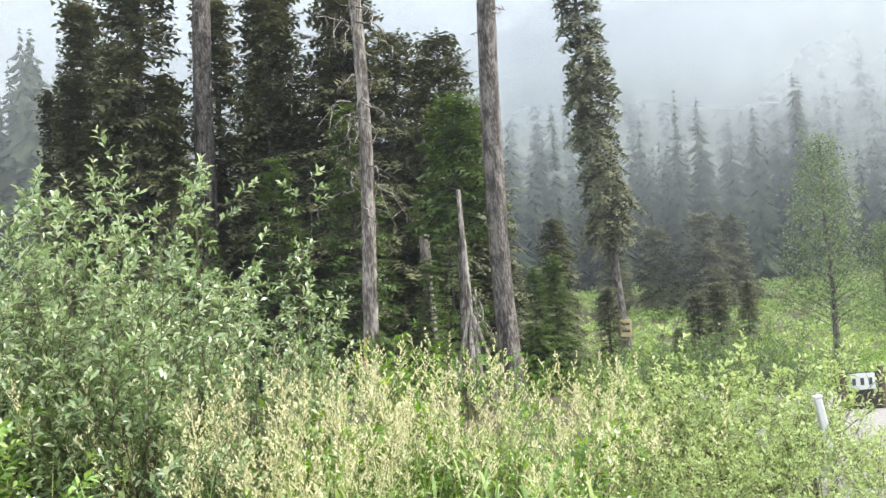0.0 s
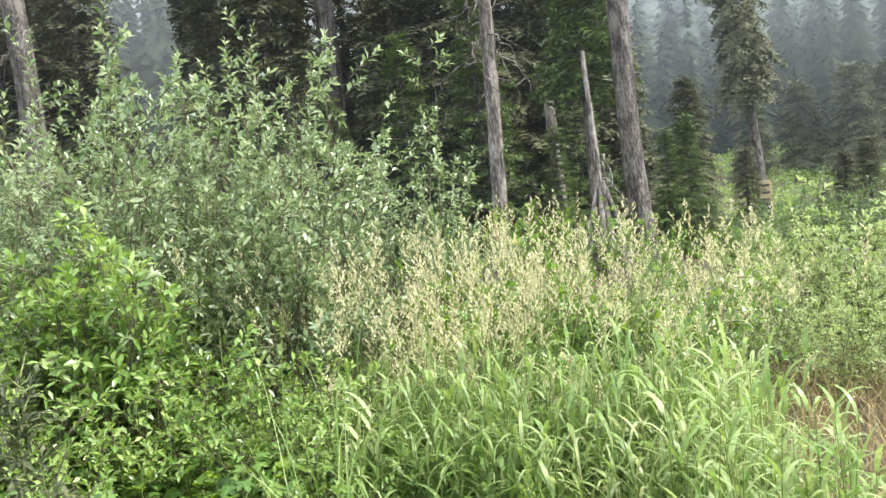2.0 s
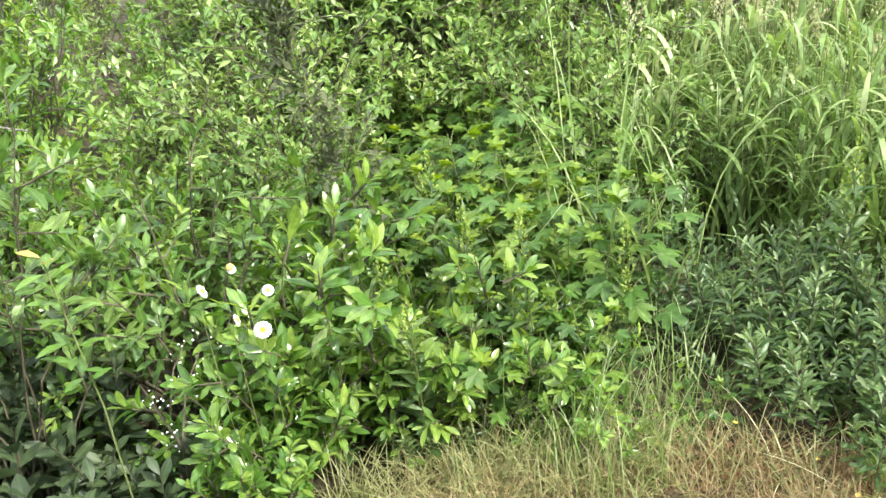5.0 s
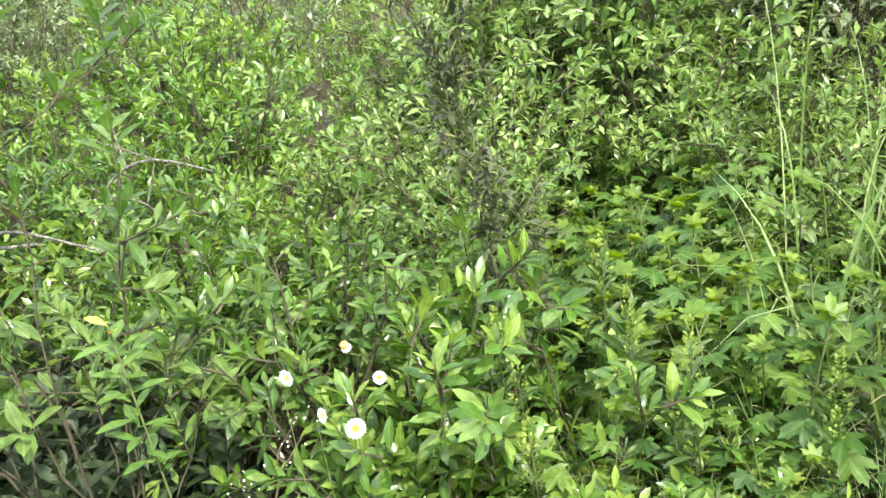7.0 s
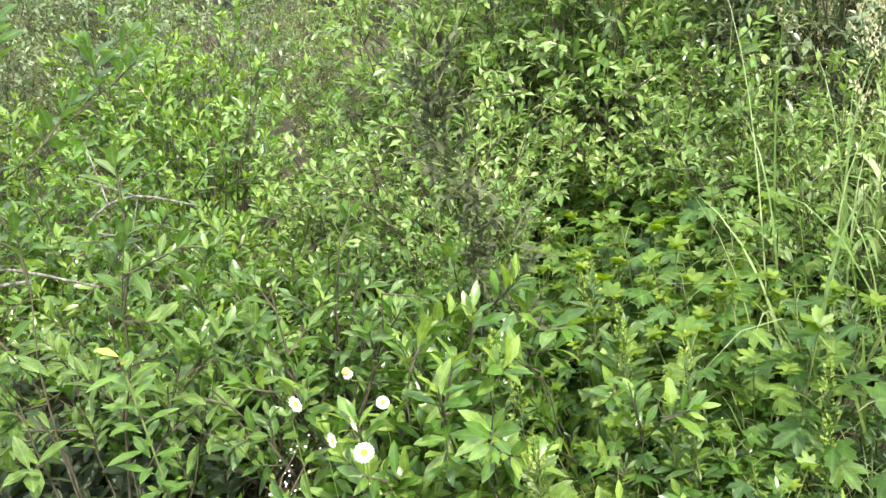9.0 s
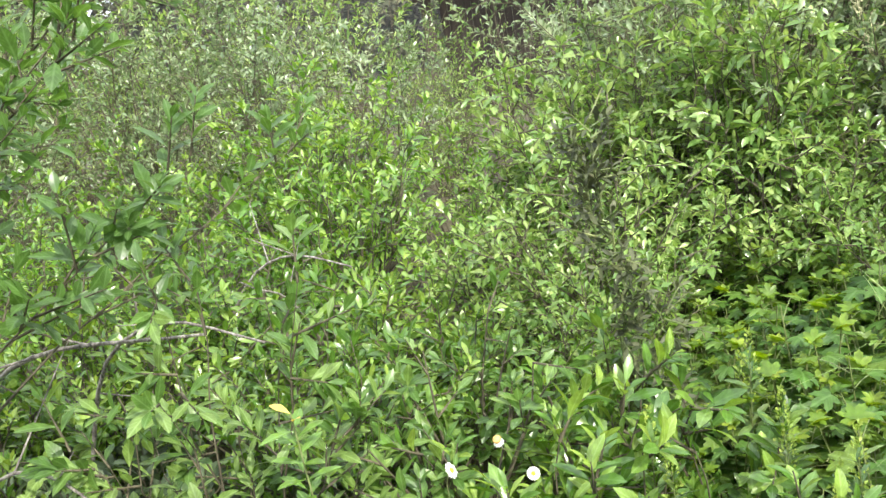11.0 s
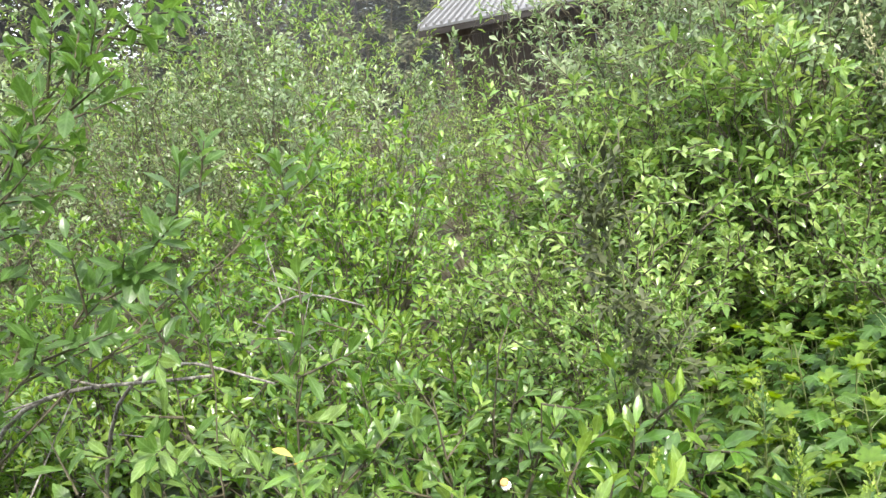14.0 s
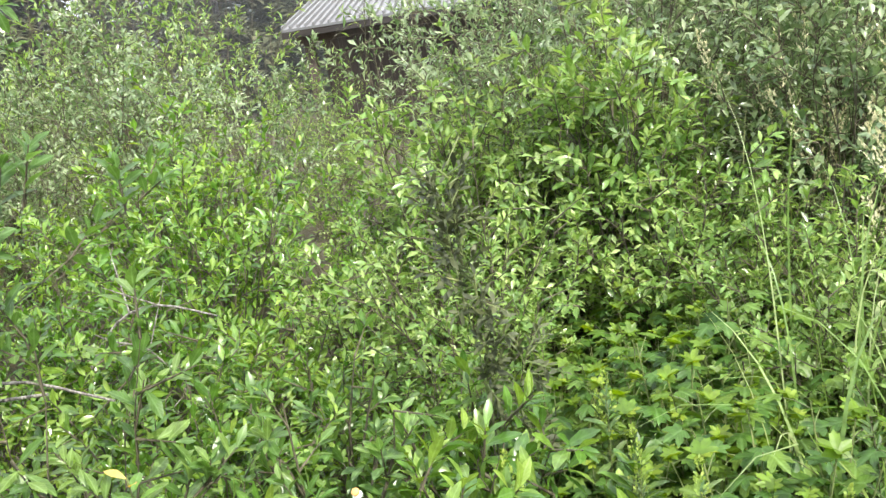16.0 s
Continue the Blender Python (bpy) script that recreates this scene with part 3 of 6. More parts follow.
def far_forest():
    """Woods on the mountain and along the meadow's far edge: many slim ragged conifers as one mass."""
    rng = np.random.default_rng(8)
    x, y, z = HILL_XYZ
    x2, y2 = np.r_[rng.uniform(-72, 44, 240), rng.uniform(-62, -49, 90)], np.r_[rng.uniform(61, 78, 240), rng.uniform(-45, 42, 90)]
    x, y, z = np.r_[x, x2], np.r_[y, y2], np.r_[z, ground_z(x2, y2) - 0.3]
    near = y < 78
    h = np.where(near, rng.uniform(6, 17, len(x)), rng.uniform(9, 16, len(x)))
    a, d = rng.uniform(0.48, 0.74, 120), rng.uniform(53, 58, 120)      # beside the stand
    x3, y3 = -d * np.sin(a), d * np.cos(a)
    x, y, z, near, h = np.r_[x, x3], np.r_[y, y3], np.r_[z, ground_z(x3, y3) - 0.3], np.r_[near, np.full(120, True)], np.r_[h, rng.uniform(12, 19, 120)]
    vs, fs, off = [], [], 0
    for i in range(len(x)):
        n = int(h[i] * 3.0) if near[i] else 14
        boughs = 6 if near[i] else 4
        r0 = h[i] * rng.uniform(0.09, 0.17)
        t = np.repeat((np.arange(n) + rng.random(n)) / n, boughs)
        m = len(t)
        a = rng.uniform(0, 6.2832, m)
        zt = h[i] * (0.08 + 0.92 * t)
        rr = (r0 * (1 - t) ** 0.75 + 0.06) * rng.uniform(0.3, 1.25, m)
        w = (0.17 if near[i] else 0.27) * rr + 0.04
        cx, sx = np.cos(a), np.sin(a)
        top = np.stack([x[i] + 0 * a, y[i] + 0 * a, z[i] + zt + 0.3 * rr], -1)
        tip = np.stack([x[i] + rr * cx, y[i] + rr * sx, z[i] + zt - rng.uniform(0.2, 0.8, m) * rr], -1)
        lo = np.stack([x[i] + 0.35 * rr * cx - w * sx, y[i] + 0.35 * rr * sx + w * cx, z[i] + zt - 0.3 * rr], -1)
        ro = np.stack([x[i] + 0.35 * rr * cx + w * sx, y[i] + 0.35 * rr * sx - w * cx, z[i] + zt - 0.3 * rr], -1)
        vs.append(np.stack([top, lo, tip, ro], 1).reshape(-1, 3))
        k = off + 4 * np.arange(m)
        fs.append(np.concatenate([np.stack([k, k + 1, k + 2], -1), np.stack([k, k + 2, k + 3], -1)]))
        off += 4 * m
    ob = new("conifer_forest", mesh_from("conifer_forest", np.concatenate(vs), np.concatenate(fs), NEEDLE_FAR))
    tagged(ob, "dark conifer forest on the misty mountainside beyond the meadow", "forest", kind="stuff")


far_forest()


# ---- mist ----
def mist_sheet(radius, height, low, high, density, seed, first=-75, last=80, tone=1.0, least=0.14):
    """A bank of cloud: a thin curved veil that thickens with height and drifts in patches. tone: below 1 it puts shade
    into the mist's colour.
    """
    m = bpy.data.materials.new("mist")
    m.use_nodes = True
    n, l = m.node_tree.nodes, m.node_tree.links
    n.clear()
    g = n.new("ShaderNodeNewGeometry")
    sep = n.new("ShaderNodeSeparateXYZ")
    l.new(g.outputs["Position"], sep.inputs[0])
    up = n.new("ShaderNodeMapRange")
    up.inputs["From Min"].default_value, up.inputs["From Max"].default_value = low, high
    up.inputs["To Min"].default_value, up.inputs["To Max"].default_value = least, 2.4
    l.new(sep.outputs["Z"], up.inputs[0])
    noise_n = n.new("ShaderNodeTexNoise")
    noise_n.noise_dimensions = "4D"
    noise_n.inputs["W"].default_value = seed
    noise_n.inputs["Scale"].default_value, noise_n.inputs["Detail"].default_value = 2.2 / radius * 2, 5
    l.new(g.outputs["Position"], noise_n.inputs["Vector"])
    patch = n.new("ShaderNodeMapRange")
    patch.inputs["From Min"].default_value, patch.inputs["From Max"].default_value = 0.3, 0.7
    patch.inputs["To Min"].default_value, patch.inputs["To Max"].default_value = 0.55, 1.3
    l.new(noise_n.outputs[0], patch.inputs[0])
    top = n.new("ShaderNodeMapRange")
    top.interpolation_type = "SMOOTHSTEP"
    top.inputs["From Min"].default_value, top.inputs["From Max"].default_value = height * 0.6, height * 0.98
    top.inputs["To Min"].default_value, top.inputs["To Max"].default_value = 1.0, 0.0
    l.new(sep.outputs["Z"], top.inputs[0])
    thin = n.new("ShaderNodeMath")
    thin.operation = "MULTIPLY"
    l.new(up.outputs[0], thin.inputs[0])
    l.new(top.outputs[0], thin.inputs[1])
    mul = n.new("ShaderNodeMath")
    mul.operation = "MULTIPLY"
    l.new(thin.outputs[0], mul.inputs[0])
    l.new(patch.outputs[0], mul.inputs[1])
    mul2 = n.new("ShaderNodeMath")
    mul2.operation, mul2.use_clamp = "MULTIPLY", True
    mul2.inputs[1].default_value = density
    l.new(mul.outputs[0], mul2.inputs[0])
    d, tl, tp = n.new("ShaderNodeBsdfDiffuse"), n.new("ShaderNodeBsdfTranslucent"), n.new("ShaderNodeBsdfTransparent")
    # tone greys the white, so shaded cloud comes from colour
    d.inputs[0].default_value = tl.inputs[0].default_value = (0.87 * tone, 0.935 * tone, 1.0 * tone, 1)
    a, b, out = n.new("ShaderNodeMixShader"), n.new("ShaderNodeMixShader"), n.new("ShaderNodeOutputMaterial")
    a.inputs[0].default_value = 0.5
    l.new(d.outputs[0], a.inputs[1])
    l.new(tl.outputs[0], a.inputs[2])
    l.new(mul2.outputs[0], b.inputs[0])
    l.new(tp.outputs[0], b.inputs[1])
    l.new(a.outputs[0], b.inputs[2])
    l.new(b.outputs[0], out.inputs[0])
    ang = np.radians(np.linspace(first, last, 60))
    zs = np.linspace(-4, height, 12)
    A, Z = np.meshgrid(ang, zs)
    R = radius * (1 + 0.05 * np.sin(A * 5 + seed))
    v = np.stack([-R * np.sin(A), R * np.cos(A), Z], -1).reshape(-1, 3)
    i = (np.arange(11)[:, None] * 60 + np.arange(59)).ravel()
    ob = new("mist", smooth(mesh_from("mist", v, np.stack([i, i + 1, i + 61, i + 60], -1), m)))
    tagged(ob, "thin veil of mist before the forest, white or greyed to give shade", "mist", kind="stuff")


# two faint near veils, added only to haze the stand and the meadow
mist_sheet(9.3, 9, -4, 6, 0.008, 9.0, -30, 55)
mist_sheet(19, 14, -3, 9, 0.009, 11.0, -45, 1)
mist_sheet(37, 24, -3, 12, 0.035, 7.0)
# banks with a tone below 1 have cloud shade put into their colour
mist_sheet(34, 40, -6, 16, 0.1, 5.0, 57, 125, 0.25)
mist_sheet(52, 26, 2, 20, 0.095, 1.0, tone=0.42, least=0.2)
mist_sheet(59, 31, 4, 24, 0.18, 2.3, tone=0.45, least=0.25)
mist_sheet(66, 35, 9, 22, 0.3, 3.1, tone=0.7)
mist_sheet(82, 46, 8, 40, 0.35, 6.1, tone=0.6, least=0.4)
mist_sheet(130, 70, 20, 50, 0.45, 4.0)


# ---- bare trunks and snags ----
def rough_trunk(h, r0, r1, seed, sides=22, rings=60, sway=0.05, flare=0.35):
    rng = np.random.default_rng(seed)
    z = np.linspace(0, h, rings)
    a = np.arange(sides) * 2 * np.pi / sides
    r = (r0 + (r1 - r0) * z / h) * (1 + flare * np.exp(-z * 4))
    lump = 1 + 0.045 * np.sin(5 * a[None] + 3 * np.sin(z * 0.9)[:, None]) + rng.normal(0, 0.03, (rings, sides)) + rng.normal(0, 0.035, (1, sides))
    cx, cy = sway * np.sin(z * 0.7 + seed), sway * np.cos(z * 0.55 + seed * 2)
    v = np.stack([cx[:, None] - cx[0] + (r[:, None] * lump) * np.cos(a), cy[:, None] - cy[0] + (r[:, None] * lump) * np.sin(a), z[:, None] + 0 * a[None]], -1)
    i = np.arange((rings - 1) * sides).reshape(rings - 1, sides)
    nx = np.roll(i, -1, 1)
    return v.reshape(-1, 3), np.stack([i, nx, nx + sides, i + sides], -1).reshape(-1, 4)


def dead_twig(rng, h0, h1, length, r, hang):
    """One dead branch with two side twigs."""
    z, a, L = rng.uniform(h0, h1), rng.uniform(0, 6.28), length * rng.uniform(0.35, 1.1)
    u = np.linspace(0, 1, 7)
    wob = np.cumsum(rng.normal(0, 0.05, (7, 3)), 0) * L
    out = r * 0.8 + L * np.sin(u * 1.3) * 0.6
    p = np.stack([out * np.cos(a), out * np.sin(a), z + 0.12 * L * u - hang * L * u ** 1.7], -1) + wob - wob[:1]
    lines = [(p, np.linspace(0.015, 0.004, 7))]
    for q in range(3):
        k = rng.integers(2, 6)
        e = p[k] + rng.normal(0, 0.18, 3) * L + np.array([0, 0, -0.15 * L])
        lines.append((np.stack([p[k], (p[k] + e) / 2 + rng.normal(0, 0.02, 3), e]), [0.007, 0.005, 0.003]))
    return tubes(lines, 4)


def dead_tree(name, label, m, h, r0, r1, seed, bark, twigs=None, peeled=0.0, splinter=False, roots=False, category="dead tree"):
    ob = holder(name, m, label, category)
    v, f = rough_trunk(h, r0, r1, seed)
    if splinter:
        v = v.reshape(60, 22, 3)
        v[-1, :, 2] += np.random.default_rng(seed).uniform(-0.12, 0.16, 22)
        v[-1, :, :2] = v[-1, :, :2].mean(0) + (v[-1, :, :2] - v[-1, :, :2].mean(0)) * 0.45
        v = v.reshape(-1, 3)
    part_of(ob, "trunk", smooth(mesh_from("trunk", v, f, bark)))
    if twigs:
        h0, h1, count, length, r, tseed, hang = twigs
        trng = np.random.default_rng(tseed)
        for _ in range(count):
            part_of(ob, "branch", mesh_from("branch", *dead_twig(trng, h0, h1, length, r, hang), SNAG))
    if peeled:
        v, f = rough_trunk(peeled, r0 * 1.04, r0 * 1.02, seed, rings=12, flare=0.3, sway=0.05)
        keep = f[(f % 22 < 16).all(1)]
        part_of(ob, "peeled_patch", smooth(mesh_from("peeled_patch", v, keep, PEELED)), "orange-brown wood where the bark has peeled")
    if roots:
        rng = np.random.default_rng(seed + 1)
        for k in range(7):
            a = k * 0.9 + rng.normal(0, 0.2)
            p = np.array([[0.02 * math.cos(a), 0.02 * math.sin(a), 1.2], [0.16 * math.cos(a), 0.16 * math.sin(a), 0.75], [0.24 * math.cos(a), 0.24 * math.sin(a), 0.3], [0.27 * math.cos(a), 0.27 * math.sin(a), -0.1]])
            part_of(ob, "root", mesh_from("root", *tubes([(p, [0.03, 0.035, 0.03, 0.02])], 6), SNAG))
    return ob


dead_tree("tall_trunk", "tall straight trunk with grey-brown flaking bark", spot(0.1, 11, lean=-0.4), 13, 0.135, 0.1, 3, BARK, twigs=(1.6, 9.0, 14, 0.28, 0.12, 3, 0.2), category="tree trunk")
dead_tree("dead_tree", "dead weathered tree with bare hanging branches and a peeled base", spot(-1.87, 12), 11, 0.105, 0.06, 5, SNAG, twigs=(2.6, 7.5, 46, 0.9, 0.1, 7, 0.6), peeled=0.95)
dead_tree("tall_trunk", "thick bare trunk rising between the firs", spot(-5.15, 15.1), 13, 0.19, 0.14, 8, BARK, twigs=(2.5, 10.0, 18, 0.5, 0.14, 4, 0.3), category="tree trunk")
dead_tree("tall_trunk", "slim dark trunk with dead side branches", spot(-4.1, 15.5), 12, 0.12, 0.085, 9, BARK, twigs=(3.0, 9.0, 40, 1.1, 0.1, 15, 0.25), category="tree trunk")
dead_tree("tall_trunk", "bark-covered trunk standing behind the willows", spot(-7.75, 10), 11, 0.16, 0.11, 12, BARK, twigs=(3.5, 9, 24, 1.0, 0.12, 18, 0.4), category="tree trunk")
dead_tree("snag", "slim silver-grey snag splayed over dead roots", spot(-0.36, 10.5), 2.75, 0.055, 0.026, 14, SNAG, twigs=(0.5, 1.5, 9, 0.5, 0.06, 24, 1.0), roots=True)
dead_tree("broken_snag", "short broken-off grey snag among fir branches", spot(-1.02, 13, lean=-3), 2.55, 0.09, 0.075, 17, SNAG, splinter=True)


# ---- leafy shrubs ----
def shrub_parts(h, r, stems, twigs, leaves, leaf, seed, wide=0.3, lean=(0, 0), bare=0.25, template=WILLOW_LEAF, twig_len=0.3, thick=1.0, singly=False):
    """Stems with side twigs (vertices, quads) and leaves (vertices, triangles), for a bush of height h and reach r."""
    rng = np.random.default_rng(seed)
    lines, at, ax, fc, ln, fresh = [], [], [], [], [], []
    beat, shift = 1.0 / (5.0 * leaf), rng.uniform(0, 6, 3)
    for i in range(stems):
        a = i * 2.4 + rng.normal(0, 0.3)
        q = math.sqrt((i + 0.5) / stems) * rng.uniform(0.7, 1.1)
        hh = h * (1 - 0.32 * q * q) * rng.uniform(0.68, 1.1)
        u = np.linspace(0, 1, 7)
        wob = np.cumsum(rng.normal(0, 0.018, (7, 3)), 0) * h
        p = np.stack([r * q * math.cos(a) * (0.12 + 0.88 * u ** 1.2) + lean[0] * u ** 2, r * q * math.sin(a) * (0.12 + 0.88 * u ** 1.2) + lean[1] * u ** 2, hh * u ** (1 - 0.22 * q)], -1) + wob
        p[0, 2] = -0.03
        lines.append((p, np.linspace(0.0045 + 0.005 * h, 0.0016, 7) * thick))
        for j in range(twigs):
            s = bare + (1 - bare) * (j + rng.random()) / twigs
            k = s * 6
            k0 = min(int(k), 5)
            b = p[k0] + (p[k0 + 1] - p[k0]) * (k - k0)
            d = unit(np.array([math.cos(a) * 0.5, math.sin(a) * 0.5, 0.75]) + rng.normal(0, 0.55, 3))
            L = twig_len * rng.uniform(0.5, 1.2) * (1.1 - 0.5 * s)
            gap_here = float(np.sin(b * 6.28 * beat + shift).sum())
            if gap_here < (-0.7 if h < 1.5 else -0.25) and s < 0.9 and rng.random() < 0.75:
                continue
            w = np.linspace(0, 1, 4)[:, None]
            t = b + d * L * w + np.array([0, 0, -0.12 * L]) * w ** 2
            lines.append((t[[0, 3]], [0.0032, 0.0012]))
            n = leaves
            f = ((np.arange(n) + 0.6) / n) ** 0.7
            pos = b + d * (L * f)[:, None] + np.array([0, 0, -0.12 * L]) * (f ** 2)[:, None]
            e1 = unit(np.cross(d, [0.3, 0.2, 1.0]))
            e2 = np.cross(d, e1)
            ph = np.arange(n) * 2.4 + rng.uniform(0, 6)
            radial = np.cos(ph)[:, None] * e1 + np.sin(ph)[:, None] * e2
            open_ = (0.95 - 0.55 * f)[:, None]
            at.append(pos)
            ax.append(d * (1 - 0.5 * open_) + radial * open_ + rng.normal(0, 0.16, (n, 3)))
            fc.append(0.6 * d + np.array([0.15, 0.1, 0.9]) + rng.normal(0, 0.33, (n, 3)))
            ln.append(leaf * rng.uniform(0.6, 1.2, n) * (1 - 0.35 * f ** 3))
            fresh.append(s * f ** 2 * rng.uniform(0.5, 1.0))
    at, ax, fc, ln, fresh = map(np.concatenate, (at, ax, fc, ln, fresh))
    wood = tubes(lines, 3)
    if singly:
        return wood, (at, ax, fc, ln, wide)
    return wood, scatter(template, at, ax, fc, ln, ln * wide, fresh)


def shrub(name, label, m, material, group="", stem=TWIG, category="bush", **kw):
    wood, leaves = shrub_parts(**kw)
    ob = holder(name, m, label, category, group)
    part_of(ob, "branchwork", mesh_from("branchwork", *wood, stem))
    part_of(ob, "foliage", mesh_from("foliage", *leaves, material))
    return ob


THICKET = "willows of the roadside thicket"
low = [shrub("willow_bush", "low willow bush with glossy lance-shaped leaves", spot(-2.65 + 0.2 * i, 0.2 + 0.85 * i), WILLOW, THICKET, h=0.6, r=0.4, stems=15, twigs=9, leaves=10, leaf=0.051, seed=100 + i, wide=0.4, twig_len=0.17, bare=0.2, template=SMALL_LEAF, thick=0.6) for i in range(3)]
short = [shrub("willow_bush", "knee-high willow with upright rosettes of leaves", spot(-1.08 - 0.2 * i, 1.46 + 0.3 * i), WILLOW, THICKET, h=0.33, r=0.22, stems=11, twigs=5, leaves=10, leaf=0.054, seed=130 + i, wide=0.35, twig_len=0.12, bare=0.25, thick=0.6) for i in range(2)]
tall = [shrub("willow_bush", "tall grey-green willow with slender upright shoots", spot(-1.75 - 0.6 * i, 4.2 + 0.2 * i), WILLOW_GREY, THICKET, h=1.95, r=0.85, stems=20, twigs=20, leaves=11, leaf=0.056, seed=200 + i, wide=0.4, twig_len=0.3, bare=0.1, template=PLAIN, thick=0.45) for i in range(3)]
# takes the lightened willow copy, not a paler kind of willow
far_tall = shrub("willow_bush", "willow at the back of the thicket in the lit leaf green", spot(-7.4, 5.2, 30, 0.75), WILLOW_LIT, THICKET, h=1.95, r=0.85, stems=15, twigs=11, leaves=7, leaf=0.072, seed=210, wide=0.31, twig_len=0.32, bare=0.1, template=PLAIN, thick=0.45)
dense = [shrub("willow_bush", "dense willow with many small bright leaves", spot(-2.0 - 0.4 * i, 2.45 + 0.35 * i), WILLOW_LIT, THICKET, h=0.9, r=0.5, stems=18, twigs=12, leaves=9, leaf=0.05, seed=160 + i, wide=0.42, twig_len=0.2, bare=0.12, template=PLAIN, thick=0.55) for i in range(2)]
mid = [shrub("willow_bush", "dense waist-high willow with bright narrow leaves", spot(-3.0 - 0.7 * i, 2.0 + 0.3 * i), WILLOW_BRIGHT, THICKET, h=1.0, r=0.62, stems=17, twigs=10, leaves=11, leaf=0.058, seed=300 + i, wide=0.4, twig_len=0.22, bare=0.15, template=PLAIN, thick=0.65) for i in range(3)]
# dark-coloured bushes that make the shaded pocket in the clump
shade = shrub("willow_bush", "dark willow with small leaves, shade put into their colour", spot(-1.75, 4.25, 0, 1.0), SHADED, THICKET, h=0.85, r=0.48, stems=18, twigs=12, leaves=9, leaf=0.046, seed=190, wide=0.42, twig_len=0.2, bare=0.1, template=PLAIN, thick=0.55)
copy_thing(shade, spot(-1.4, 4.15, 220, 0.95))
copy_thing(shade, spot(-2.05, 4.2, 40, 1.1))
YOUNG_GROUP = "young shrubs beside the gravel"
pale = [shrub("young_shrub", "pale yellow-green leafy shrub beside the gravel", spot(1.4 + 0.8 * i, 6.2 + 0.3 * i), YOUNG, YOUNG_GROUP, h=0.95, r=0.65, stems=17, twigs=11, leaves=9, leaf=0.061, seed=400 + i, wide=0.45, twig_len=0.26, bare=0.08, template=PLAIN, thick=0.6) for i in range(2)]


def height_at(x, y):
    """How high the thicket stands at a place: it climbs more steeply to the left of the shelter."""
    d, ang = math.hypot(x, y - 0.9), math.degrees(math.atan2(-x, y - 0.9))
    right = np.interp(d, [0.8, 2.0, 3.2, 5.0, 6.5, 9.0], [0.5, 0.55, 0.62, 0.88, 1.32, 2.0])
    left = np.interp(d, [0.8, 2.0, 3.2, 4.2, 5.0, 6.0, 7.5, 9.5], [0.5, 0.56, 0.7, 1.08, 1.65, 2.45, 3.1, 3.7])
    k = min(1.0, max(0.0, (ang - 58) / 9))
    dip = 0.2 * math.exp(-((ang - 79) / 2.5) ** 2) * min(1.0, max(0.0, (d - 4.2) / 1.0))
    return float(right + (left - right) * k) - dip


HERB_BED = [(-1.98, 2.62), (-1.98, 3.0), (-1.38, 2.98), (-0.9, 2.62), (-0.6, 2.2), (-0.62, 1.92), (-0.82, 1.78), (-1.0, 1.84), (-1.32, 2.05)]


def in_bed(x, y):
    """Whether a place lies in the bed of lobed herbs."""
    odd = False
    for (x0, y0), (x1, y1) in zip(HERB_BED, HERB_BED[1:] + HERB_BED[:1]):
        if (y0 > y) != (y1 > y) and x < x0 + (y - y0) * (x1 - x0) / (y1 - y0):
            odd = not odd
    return odd


